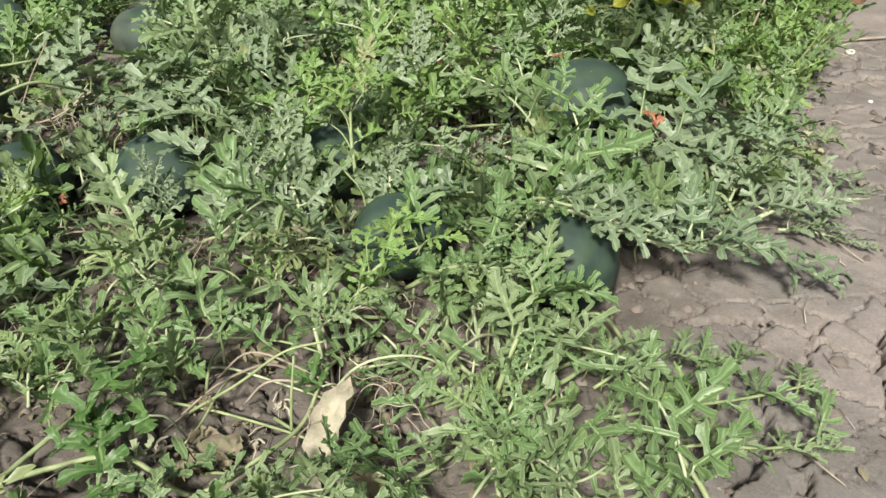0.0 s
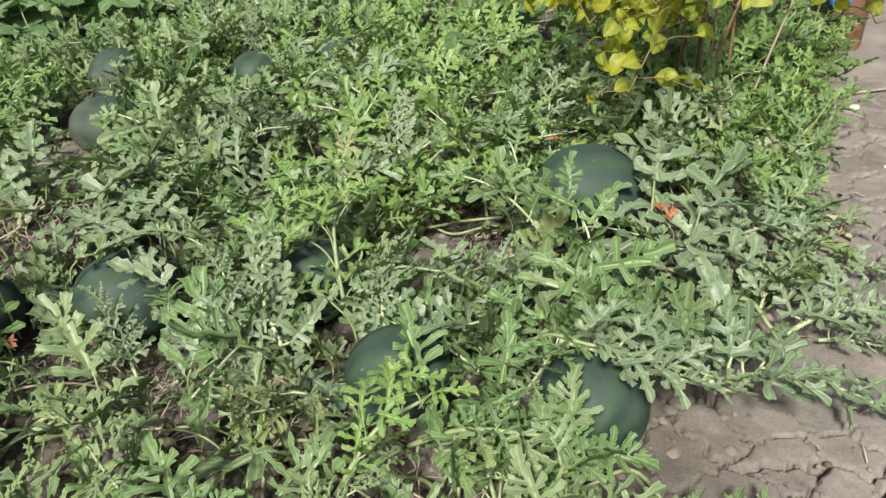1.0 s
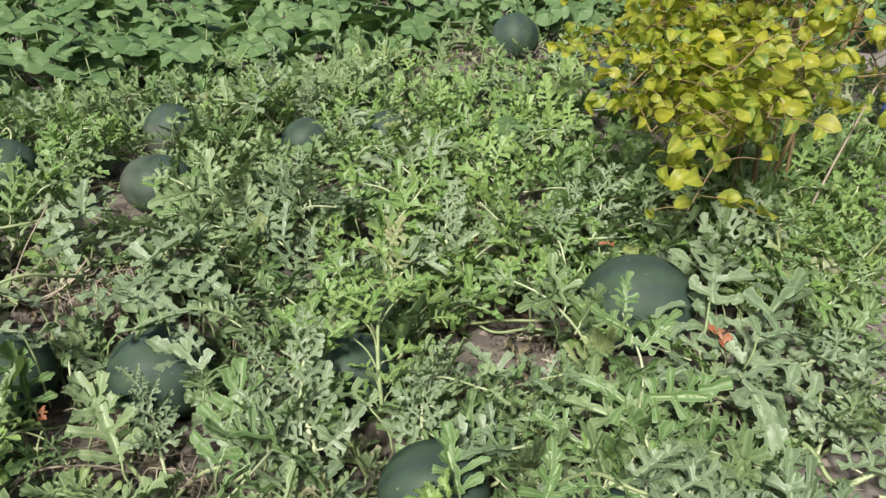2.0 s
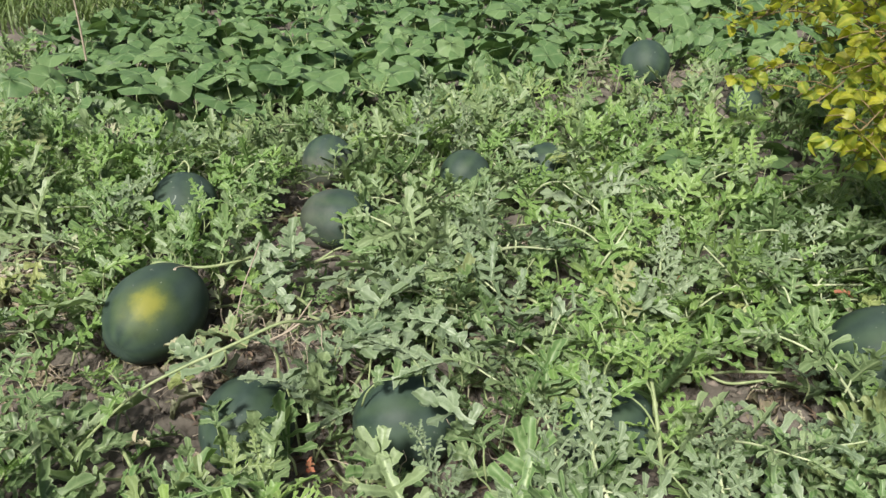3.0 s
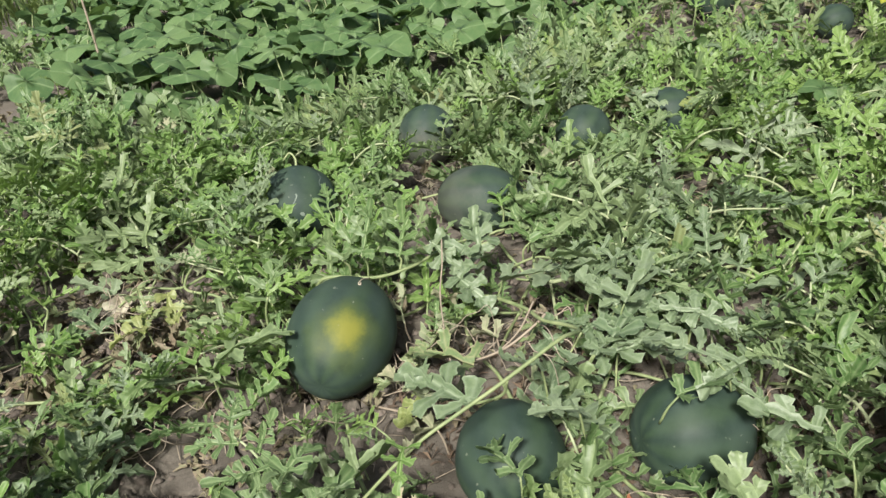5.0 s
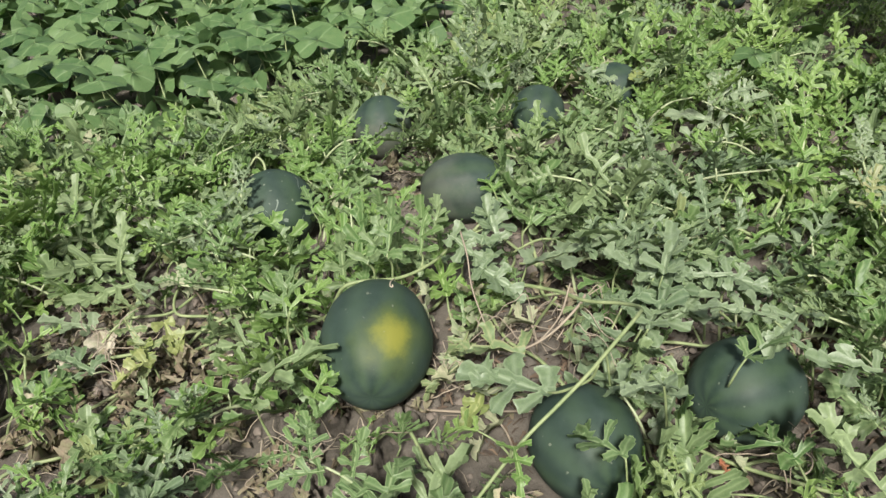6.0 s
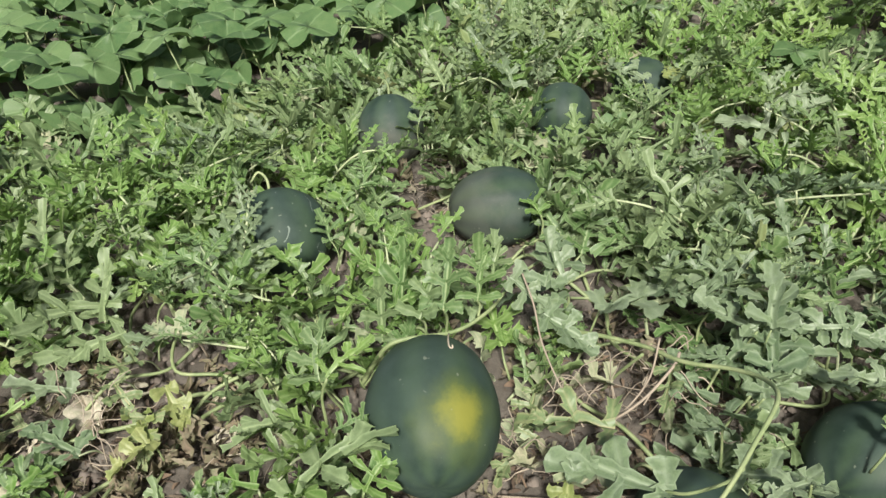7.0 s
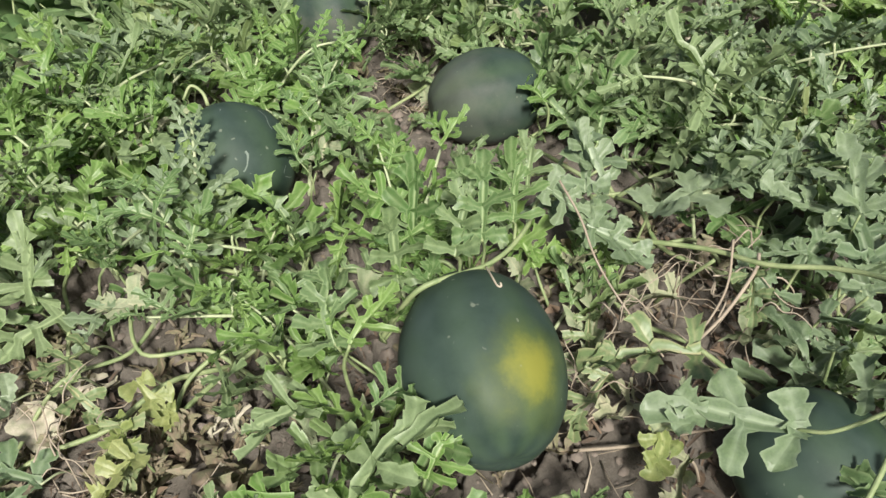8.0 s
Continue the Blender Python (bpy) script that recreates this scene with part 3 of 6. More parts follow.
STAND = leaf_set(18, 6, (MAT_LEAF, MAT_VINE), long=(0.15, 0.15), petiole=(0.0, 0.0), pitch=(0, 4), fold=(0.4, 0.9), droop=(-0.1, 0.2), narrow=(0.7, 0.85), pairs=(3, 4.9), crumple=(0.02, 0.05))
SPRAY = leaf_set(9, 8, (MAT_LEAF, MAT_VINE), long=(0.075, 0.10), petiole=(0.012, 0.03), pitch=(5, 45), fold=(0.4, 1.0), droop=(0.1, 0.6), narrow=(0.7, 0.95), pairs=(4, 5.5))
UPRIGHT = leaf_set(22, 12, (MAT_LEAF, MAT_VINE), long=(0.14, 0.19), petiole=(0.03, 0.08), pitch=(30, 75), fold=(0.3, 0.9), droop=(-0.1, 0.4), narrow=(0.65, 0.85), pairs=(4, 6.5), crumple=(0.03, 0.07))
rf = random.Random(16)
PLUMES = [plume(rf, (MAT_LEAF if k % 5 else MAT_SILVER, MAT_STALK), rf.uniform(0.24, 0.38), rf.uniform(0.09, 0.20), rf.uniform(0.12, 0.16), step=0.036) for k in range(15)]
FRESH_PLUMES = [plume(rf, (MAT_FRESH if k % 4 else MAT_LEAF, MAT_STALK), rf.uniform(0.16, 0.27), rf.uniform(0.13, 0.23), rf.uniform(0.115, 0.15), step=0.034) for k in range(12)]
SPRIGS = [plume(rf, (MAT_SILVER, MAT_STALK), 0.30, rf.uniform(0.0, 0.02), rf.uniform(0.09, 0.11), (3, 4.9), 0.8, 0.0066, 0.019) for k in range(4)]
SPRIGS += [plume(rf, (MAT_LEAF, MAT_STALK), 0.30, rf.uniform(0.0, 0.02), rf.uniform(0.09, 0.11), (3, 4.9), 0.8, 0.0060, 0.022) for k in range(2)]
DRY = leaf_set(4, 8, (MAT_BROWN, MAT_DRYVINE), long=(0.07, 0.12), petiole=(0.0, 0.012), pitch=(0, 40), fold=(0.8, 2.0), droop=(-0.6, 1.2), narrow=(0.9, 1.4), crumple=(0.22, 0.42))
PALE = leaf_set(6, 4, (MAT_PALE, MAT_DRYVINE), long=(0.09, 0.13), petiole=(0.0, 0.012), pitch=(5, 25), fold=(0.4, 1.0), droop=(0.0, 0.8), narrow=(1.2, 1.7), crumple=(0.1, 0.22))
WITHERED = leaf_set(10, 8, (leaf_material("withered_leaf", [(0.0, (0.22, 0.26, 0.16)), (0.45, (0.27, 0.30, 0.20)), (0.75, (0.31, 0.31, 0.21)), (1.0, (0.37, 0.33, 0.23))], (0.42, 0.40, 0.28), glow=0.2, rough=0.75, spec=0.15), MAT_DRYVINE),
                    long=(0.09, 0.15), petiole=(0.03, 0.10), pitch=(0, 70), fold=(0.6, 1.5), droop=(-0.3, 0.9), narrow=(0.8, 1.1), crumple=(0.05, 0.15))
YELLOWED = leaf_set(7, 4, (leaf_material("yellowed_leaf", [(0.0, (0.20, 0.25, 0.075)), (1.0, (0.30, 0.325, 0.125))], (0.40, 0.43, 0.2)), MAT_VINE),
                    long=(0.10, 0.14), petiole=(0.05, 0.09), pitch=(0, 30), fold=(0.1, 0.6), droop=(0.2, 0.8), narrow=(1.1, 1.4), blunt=(1, 1))


MAT_WITHERING = leaf_material("withering_leaf", [(0.0, (0.14, 0.20, 0.09)), (1.0, (0.18, 0.225, 0.11))], (0.38, 0.35, 0.20), glow=0.2, margin=0.5)
WITHER_FLAT = leaf_set(20, 4, (MAT_WITHERING, MAT_DRYVINE), long=(0.15, 0.15), petiole=(0.0, 0.0), pitch=(0, 5), fold=(0.2, 0.6), droop=(0.0, 0.4), narrow=(0.8, 0.95), pairs=(3, 3.5), crumple=(0.03, 0.05))
YELLOW_FLAT = leaf_set(21, 2, (YELLOWED[0].materials[0], MAT_VINE), long=(0.15, 0.15), petiole=(0.0, 0.0), pitch=(0, 5), fold=(0.1, 0.4), droop=(0.0, 0.4), narrow=(1.1, 1.3), blunt=(1, 1), pairs=(3, 3), crumple=(0.04, 0.08))


FLAT_SMALL = leaf_set(23, 8, (MAT_SILVER, MAT_VINE), long=(0.11, 0.16), petiole=(0.0, 0.0), pitch=(-10, 30), fold=(0.2, 0.7), droop=(0.1, 0.6), narrow=(0.7, 0.95), blunt=(0, 1), pairs=(3, 4.5), crumple=(0.04, 0.09))


BROAD = leaf_set(24, 2, (MAT_SILVER, MAT_VINE), long=(0.15, 0.15), petiole=(0.0, 0.0), pitch=(0, 2), fold=(0.05, 0.15), droop=(0.05, 0.15), narrow=(0.82, 0.9), blunt=(1, 1), pairs=(3.4, 3.8), crumple=(0.02, 0.04))
DEEP = leaf_set(25, 4, (leaf_material("deep_green_leaf", [(0.0, (0.045, 0.115, 0.026)), (1.0, (0.085, 0.175, 0.045))], (0.22, 0.32, 0.12), margin=0.3), MAT_VINE), long=(0.15, 0.15), petiole=(0.0, 0.0), pitch=(0, 6), fold=(0.2, 0.5), droop=(0.1, 0.4), narrow=(0.8, 0.95), blunt=(0.3, 0.7), pairs=(3, 4.4), crumple=(0.03, 0.06))


def shoot_cluster(rnd, mats):
    """A young shoot: a thin upright stem with small feathery leaves all along it."""
    bm = bmesh.new()
    h = rnd.uniform(0.06, 0.15)
    lean = Vector((rnd.uniform(-0.06, 0.06), rnd.uniform(-0.06, 0.06), 0))
    pts = smoothed([Vector((0, 0, -0.012)), lean * 0.3 + Vector((0, 0, h * 0.5)), lean + Vector((0, 0, h))], 4)
    tube(bm, pts, 0.0032, 0.0018, 5, slot=1)
    a = rnd.uniform(0, 360)
    n = rnd.randrange(5, 8)
    for k in range(n):
        q = pts[2 + k * (len(pts) - 3) // (n - 1)]
        at = Matrix.Translation(q) @ pose(0, 0, 0, rnd.gauss(0, 12), rnd.gauss(0, 12), a)
        leaf_into(bm, rnd, at, rnd.uniform(0.06, 0.10), rnd.uniform(0.012, 0.03), rnd.uniform(15, 70), rnd.uniform(0.3, 1.0), rnd.uniform(-0.1, 0.6), rnd.uniform(0.65, 0.9), 0.05, fine=1.0, pairs=rnd.uniform(2.2, 3.6))
        a += 137 + rnd.uniform(-25, 25)
    return finish(bm, "shoot", mats)


rc = random.Random(12)
CLUSTERS = [shoot_cluster(rc, (MAT_FRESH if k % 3 else MAT_LEAF, MAT_VINE)) for k in range(12)]


def squash_leaf(rnd, mats, wide=0.15, petiole=0.2, tilt=15):
    """A broad heart-shaped leaf with five blunt corners on an upright stalk."""
    bm = bmesh.new()
    uvl = bm.loops.layers.uv.verify()
    top = Vector((0, petiole * 0.25, petiole))
    tube(bm, smoothed([Vector((0, 0, -0.012)), Vector((0, petiole * 0.05, petiole * 0.5)), top], 3), 0.004, 0.003, 5, slot=1)
    n, t = 25, radians(tilt)
    rings = []
    ph, amp = rnd.uniform(0, 6), rnd.uniform(0.03, 0.09)
    for q in (0.04, 0.5, 1.0):
        ring = []
        for j in range(n + 1):
            a = -math.pi + 2 * math.pi * j / n
            r = 0.5 * wide * (1 + 0.045 * math.cos(5 * a) + 0.13 * math.cos(a) + 0.025 * math.sin(17 * a + ph))
            r *= 1 - 0.55 * math.exp(-((math.pi - abs(a)) / 0.28) ** 2)
            x, y = q * r * math.sin(a), q * r * math.cos(a)
            z = 0.18 * wide * q * q * (math.cos(2 * a) * 0.3 - 0.5) + amp * wide * q * math.sin(3 * a + ph) + 0.018 * wide * abs(math.cos(2.5 * a)) * q
            ring.append(bm.verts.new(top + Vector((x, y * math.cos(t) + z * math.sin(t), -y * math.sin(t) + z * math.cos(t)))))
        rings.append(ring)
    for k, (p, q) in enumerate(zip(rings, rings[1:])):
        for j in range(n):
            f = bm.faces.new((p[j], p[j + 1], q[j + 1], q[j]))
            for l, jj, kk in zip(f.loops, (j, j + 1, j + 1, j), (k, k, k + 1, k + 1)):
                d = abs(((jj / n * 5) + 0.5) % 1 - 0.5)
                l[uvl].uv = (0.5 + d * (0.25 + kk * 0.45), kk / 2)
    bm.faces.new(rings[0][:-1])
    return finish(bm, "leaf", mats)


rs = random.Random(5)
SQUASH = [squash_leaf(rs, (MAT_SQUASH, MAT_VINE), rs.uniform(0.14, 0.22), rs.uniform(0.10, 0.28), rs.uniform(-15, 60)) for _ in range(14)]


# ---- the watermelon plants ----
def seg(v, a, b):
    return min(max((v - a) / (b - a), 0.0), 1.0)


def squash_front(x):
    """y at which the squash leaves take over from the watermelons."""
    return float(np.interp(x, [-4.4, -3.7, -3.2, -2.6, -2.2, -1.95, -1.6, -1.2, -0.9, -0.5, -0.2, 0.3, 1.2, 3.2], [5.6, 4.7, 4.25, 3.55, 3.38, 3.5, 3.8, 3.95, 4.2, 4.4, 4.75, 5.2, 5.0, 6.0]))


def cover(x, y):
    """How thickly the watermelon foliage stands, 0 to 1."""
    k = seg(path_edge(y) - x, -0.02, 0.09)
    if x < -2.0:
        k *= 0.5 + 0.4 * seg(x, -3.6, -2.0)
    k *= seg(y, 0.55, 0.75) * seg(squash_front(x) + 0.15 - y, 0.0, 0.3)
    if x > -0.35 and y > 3.0:
        k *= 0.62
    k *= 0.05 + 0.95 * seg(math.hypot((x + 1.10) / 1.15, y - 2.00), 0.19, 0.26)
    for bx, by, br in BARE:
        k *= seg(math.hypot(x - bx, y - by), br * 0.75, br * 1.25)
    for mx, my, mr, *_ in MELONS.values():
        if math.hypot(x - mx, y - my) < mr * 1.02:
            k = 0.0
    return k


PLANT_AT = [(-2.9, 2.6), (-2.5, 1.6), (-2.25, 3.1), (-1.9, 1.2), (-1.85, 2.35), (-1.2, 1.3), (-1.0, 2.45), (-1.55, 3.5), (-0.55, 1.45), (-0.75, 2.95), (-0.35, 2.35), (-0.2, 3.7),
            (0.25, 1.05), (0.3, 1.75), (0.1, 2.75), (0.75, 2.0), (0.75, 2.8), (0.5, 4.2), (-0.6, 0.8), (0.5, 0.7), (-0.1, 3.2), (-1.1, 3.7), (-1.5, 2.4), (-1.0, 1.85)]
PLANTS = []
for px, py in PLANT_AT:
    root = new("watermelon_plant")
    root.matrix_world = pose(px, py, soil(px, py))
    PLANTS.append(tagged(root, "sprawling watermelon plant with deeply lobed grey-green leaves", "vine plant", "watermelon plants"))


def owner(x, y):
    return min(range(len(PLANTS)), key=lambda i: math.hypot(PLANT_AT[i][0] - x, PLANT_AT[i][1] - y))


# room kept low in front of the melons that lie open: x, y, radius
OPEN = [(-1.08, 1.60, 0.16), (-0.66, 1.64, 0.13), (-0.78, 1.64, 0.11), (-0.60, 1.68, 0.10), (-1.37, 3.15, 0.14), (-1.55, 1.80, 0.13), (-1.42, 1.78, 0.12), (-1.15, 2.55, 0.13), (-1.24, 2.62, 0.10), (-1.37, 2.70, 0.13), (-1.34, 2.82, 0.14), (-0.92, 2.12, 0.16), (0.14, 1.90, 0.10), (-0.50, 2.68, 0.12), (-1.70, 1.52, 0.13), (0.02, 1.33, 0.11), (-0.20, 1.66, 0.12), (-0.60, 1.72, 0.08), (-1.40, 1.90, 0.16), (-1.52, 1.93, 0.12), (-1.30, 2.10, 0.07), (-1.70, 2.60, 0.09), (-1.13, 2.60, 0.09), (0.44, 1.22, 0.13), (-1.34, 3.19, 0.08), (-0.76, 3.14, 0.17), (-0.44, 3.27, 0.12), (-1.36, 3.17, 0.11), (-1.08, 1.57, 0.12), (-1.28, 1.70, 0.10), (0.43, 1.97, 0.07),
        (0.09, 4.58, 0.14), (0.55, 4.27, 0.1), (-0.66, 1.70, 0.10), (-0.80, 1.70, 0.08)]


def leaf_object(me, m, root, name="leaf"):
    ob = new(name, me)
    ob.parent = root
    ob.matrix_basis = root.matrix_world.inverted() @ m
    return ob


rl = random.Random(11)
grid = {}


def roomy(x, y, d):
    c = (int(x // 0.1), int(y // 0.1))
    for a in range(c[0] - 1, c[0] + 2):
        for b in range(c[1] - 1, c[1] + 2):
            for q in grid.get((a, b), ()):
                if math.hypot(q[0] - x, q[1] - y) < d:
                    return False
    grid.setdefault(c, []).append((x, y))
    return True


counts = {}


def keep(x, y):
    """The plant that takes one more leaf at x, y, or None where it has enough."""
    i = owner(x, y)
    counts[i] = counts.get(i, 0) + 1
    return PLANTS[i] if counts[i] <= 290 else None


def away(x, y, yaw, spread_out=75, reach=0.10):
    """Turns what stands beside a melon away from it."""
    for mx, my, mr, *_ in MELONS.values():
        if math.hypot(x - mx, y - my) < mr + reach:
            return math.degrees(math.atan2(-(x - mx), y - my)) + rl.uniform(-spread_out, spread_out)
    return yaw


def is_low(x, y):
    return any(math.hypot(x - bx, y - by) < br for bx, by, br in OPEN)


def freshness(x, y):
    f = float(value_noise(np.array(x * 2.3), np.array(y * 2.3), 51))
    f += 0.4 * seg(0.62 - math.hypot((x + 1.9) / 1.2, y - 2.45), 0.0, 0.15) + 0.3 * (x > 0.72 and y > 2.1)
    return f - 0.35 * seg(0.55 - math.hypot(x + 0.85, y - 1.95), 0.0, 0.1) - 0.2 * (y < 1.9 and x > -0.4)


# shoots with their feathery ends, trailing outwards from each plant
for _ in range(9000):
    x, y = rl.uniform(-2.9, 1.5), rl.uniform(0.55, 3.9)
    if rl.random() > cover(x, y) or is_low(x, y) or math.hypot(x - 0.64, y - 1.98) < 0.26 or math.hypot((x + 0.9) / 1.2, y - 1.95) < 0.30 or not roomy(x, y, 0.105):
        continue
    i = owner(x, y)
    out = math.degrees(math.atan2(-(x - PLANT_AT[i][0]), y - PLANT_AT[i][1]))
    yaw = away(x, y, out + rl.gauss(0, 30), 80, 0.16)
    ex, ey = x - 0.2 * math.sin(radians(yaw)), y + 0.2 * math.cos(radians(yaw))
    if (cover(ex, ey) < 0.2 or is_low(ex, ey)) and rl.random() < 0.8:
        continue
    root = keep(x, y)
    if root is None:
        continue
    me = rl.choice(FRESH_PLUMES if rl.random() < seg(freshness(x, y), 0.40, 0.72) else PLUMES if y > 1.4 else PLUMES[1:5] + PLUMES[6:10])
    size = rl.uniform(0.75, 1.08) * (0.85 if y < 1.25 else 1.15 if y > 2.4 else 1.0)
    leaf_object(me, pose(x, y, soil(x, y) + rl.uniform(0.0, 0.03), rl.gauss(0, 9), rl.gauss(0, 12), yaw) @ Matrix.Scale(size, 4), root, "shoot")
grid.clear()
for _ in range(30000):
    x, y = rl.uniform(-4.2, 2.0), rl.uniform(0.45, 5.2)
    low = is_low(x, y)
    if rl.random() > cover(x, y) * (0.3 if low else 1.0) or not roomy(x, y, 0.095 if math.hypot(x - 0.66, y - 1.97) < 0.24 else 0.058 if y < 3.2 else 0.052):
        continue
    root = keep(x, y)
    if root is None:
        continue
    fresh = freshness(x, y)
    roll, name = rl.random(), "leaf"
    if math.hypot(x - 0.66, y - 1.97) < 0.24 or (math.hypot(x + 0.75, y - 2.2) < 0.3 and roll > 0.9):
        me, size = rl.choice(SILVER), rl.uniform(0.8, 1.1)
    elif roll < 0.06 + 0.2 * seg(fresh, 0.42, 0.72) + 0.5 * (x > 0.72 and y > 2.15):
        me, size, name = rl.choice(CLUSTERS), rl.uniform(0.8, 1.2), "shoot"
    elif x > -0.35 and y > 3.0 and roll > 0.78:
        me, size = rl.choice(YELLOWED + WITHERED), rl.uniform(0.6, 1.0)
    elif roll > 0.955 - (0.25 if math.hypot(x + 0.65, y - 3.25) < 0.45 or math.hypot(x + 1.15, y - 2.05) < 0.28 else 0.08 if math.hypot((x + 0.45) / 1.3, y - 1.75) < 0.36 else 0.0):
        me, size = rl.choice(WITHERED), rl.uniform(0.7, 1.1)
    elif roll > 0.95:
        me, size = rl.choice(YELLOWED), rl.uniform(0.6, 1.0)
    elif roll > 0.80 and x > -1.4 and 1.45 < y < 2.9 and fresh < 0.6:
        me, size = rl.choice(SILVER), rl.uniform(0.8, 1.15)
    elif fresh > 0.6 and roll < 0.6:
        me, size = rl.choice(SHOOTS), rl.uniform(0.8, 1.25)
    else:
        me, size = rl.choice(UPRIGHT if roll < 0.5 and y < 3.4 else FAR_LEAVES if y > 3.0 or x < -2.3 else LEAVES), rl.uniform(0.75, 1.2)
    if low:
        size *= 0.62
    yaw = away(x, y, math.degrees(math.atan2(-(x - PLANT_AT[owner(x, y)][0]), y - PLANT_AT[owner(x, y)][1])) + rl.gauss(0, 70))
    if y < 1.3:
        size *= 0.72
    leaf_object(me, pose(x, y, soil(x, y) + rl.uniform(0.0, 0.03), rl.gauss(0, 14), rl.gauss(0, 14), yaw) @ Matrix.Scale(size, 4), root, name)


def runner(points, root, r0=0.005, r1=0.0035, name="runner", mat=None):
    bm = bmesh.new()
    inv = root.matrix_world.inverted()
    tube(bm, [inv @ p for p in smoothed([Vector(p) for p in points], 6)], r0, r1, 7)
    return part(name, bm, mat or MAT_VINE, root)


# trailing stems of every plant, wandering over the soil
for i, (px, py) in enumerate(PLANT_AT):
    rv = random.Random(100 + i)
    for k in range(4):
        a = rv.uniform(0, 2 * math.pi)
        x, y, pts = px, py, []
        for j in range(8):
            pts.append(Vector((x, y, soil(x, y) + (0.004 if j in (0, 7) else rv.uniform(0.0, 0.07)))))
            a += rv.gauss(0, 0.45)
            nx, ny = x + 0.11 * math.cos(a), y + 0.11 * math.sin(a)
            if any(math.hypot(nx - m[0], ny - m[1]) < m[2] * 1.25 for m in MELONS.values()) or nx > path_edge(ny):
                a += 1.4
                nx, ny = x + 0.11 * math.cos(a), y + 0.11 * math.sin(a)
            x, y = nx, ny
        runner(pts, PLANTS[i])


def shoot(points, seed, every=2, leaves=None, size=(0.6, 0.9), r0=0.0055, r1=0.003, skip=0, side=(35, 70)):
    """A runner that stands clear of the canopy, with leaves to both sides that point along it."""
    rnd = random.Random(seed)
    root = PLANTS[owner(points[0][0], points[0][1])]
    runner(points, root, r0, r1)
    line = smoothed(points, 6)
    for j in range(1 + skip, len(line) - 1, every):
        way = line[j + 1] - line[j - 1]
        yaw = math.degrees(math.atan2(-way.x, way.y))
        for sgn in (-1, 1):
            if rnd.random() < 0.85:
                leaf_object(rnd.choice(leaves or SHOOTS), Matrix.Translation(line[j]) @ pose(0, 0, -0.01, rnd.gauss(-8, 12), rnd.gauss(0, 15), yaw + sgn * rnd.uniform(*side)) @
                            Matrix.Scale(rnd.uniform(*size), 4), root)


# the runner that lies over the big melon
shoot([(-1.60, 2.25, 0.06), (-1.565, 2.23, 0.14), (-1.521, 2.212, 0.198), (-1.404, 2.224, 0.184), (-1.318, 2.27, 0.182), (-1.25, 2.343, 0.18), (-1.19, 2.39, 0.18), (-1.12, 2.47, 0.14)], 41, 60)
# the long vine that rises past the dry leaves, over the second melon and down to the soil
shoot([(-1.187, 2.323, 0.04), (-1.128, 2.243, 0.1), (-1.042, 2.131, 0.14), (-1.005, 2.034, 0.175), (-0.954, 1.963, 0.21), (-0.942, 1.891, 0.25), (-0.985, 1.807, 0.3), (-1.057, 1.75, 0.285), (-1.114, 1.708, 0.27), (-1.177, 1.67, 0.25), (-1.258, 1.632, 0.21), (-1.36, 1.59, 0.12), (-1.45, 1.56, 0.02)], 42, 60, r0=0.005, r1=0.003)
# sprays over the corner melon and out on to the bare soil
def lay(kind, k, a, b, roll=0.0, nominal=0.15):
    """Lays a leaf from its stalk's end a to its tip b."""
    a, d = Vector(a), Vector(b) - Vector(a)
    m = Matrix.Translation(a) @ pose(0, 0, 0, math.degrees(math.asin(d.z / d.length)), roll, math.degrees(math.atan2(-d.x, d.y)))
    leaf_object(kind[k % len(kind)], m @ Matrix.Scale(d.length / nominal, 4), PLANTS[owner(a.x, a.y)])


runner([(0.20, 1.52, 0.06), (0.27, 1.43, 0.20), (0.34, 1.37, 0.228), (0.50, 1.36, 0.18), (0.62, 1.36, 0.13)], PLANTS[12], 0.0042, 0.003)
runner([(0.60, 1.78, 0.02), (0.68, 1.72, 0.06), (0.74, 1.67, 0.085), (0.77, 1.60, 0.06), (0.81, 1.585, 0.075)], PLANTS[15], 0.006, 0.004)
runner([(0.74, 1.67, 0.085), (0.66, 1.62, 0.04), (0.58, 1.60, 0.01)], PLANTS[15], 0.004, 0.003)
for a in ((0, (0.30, 1.40, 0.225), (0.60, 1.355, 0.135)), (1, (0.56, 1.36, 0.15), (0.88, 1.345, 0.035)), (2, (0.79, 1.585, 0.075), (1.08, 1.64, 0.075)), (3, (0.86, 1.585, 0.05), (1.05, 1.535, 0.02)),
          (0, (0.40, 1.42, 0.17), (0.66, 1.52, 0.07)), (2, (0.70, 1.72, 0.06), (0.62, 1.52, 0.04)), (1, (0.76, 1.66, 0.08), (0.90, 1.78, 0.09)),
          (2, (0.80, 1.95, 0.09), (1.06, 1.99, 0.05)), (0, (0.86, 1.86, 0.08), (1.12, 1.84, 0.04)), (4, (0.30, 1.42, 0.20), (0.20, 1.25, 0.20))):
    lay(SPRIGS, *a, nominal=0.30)


def sprig(k, a, b):
    """A shoot's end on a stalk of its own that rises from the soil."""
    lay(SPRIGS, k, a, b, nominal=0.30)
    x, y, z = a
    runner([(x + 0.02, y - 0.03, soil(x + 0.02, y - 0.03) - 0.005), (x + 0.01, y - 0.015, z * 0.5), a], PLANTS[owner(x, y)], 0.0042, 0.0036, "stalk", MAT_STALK)


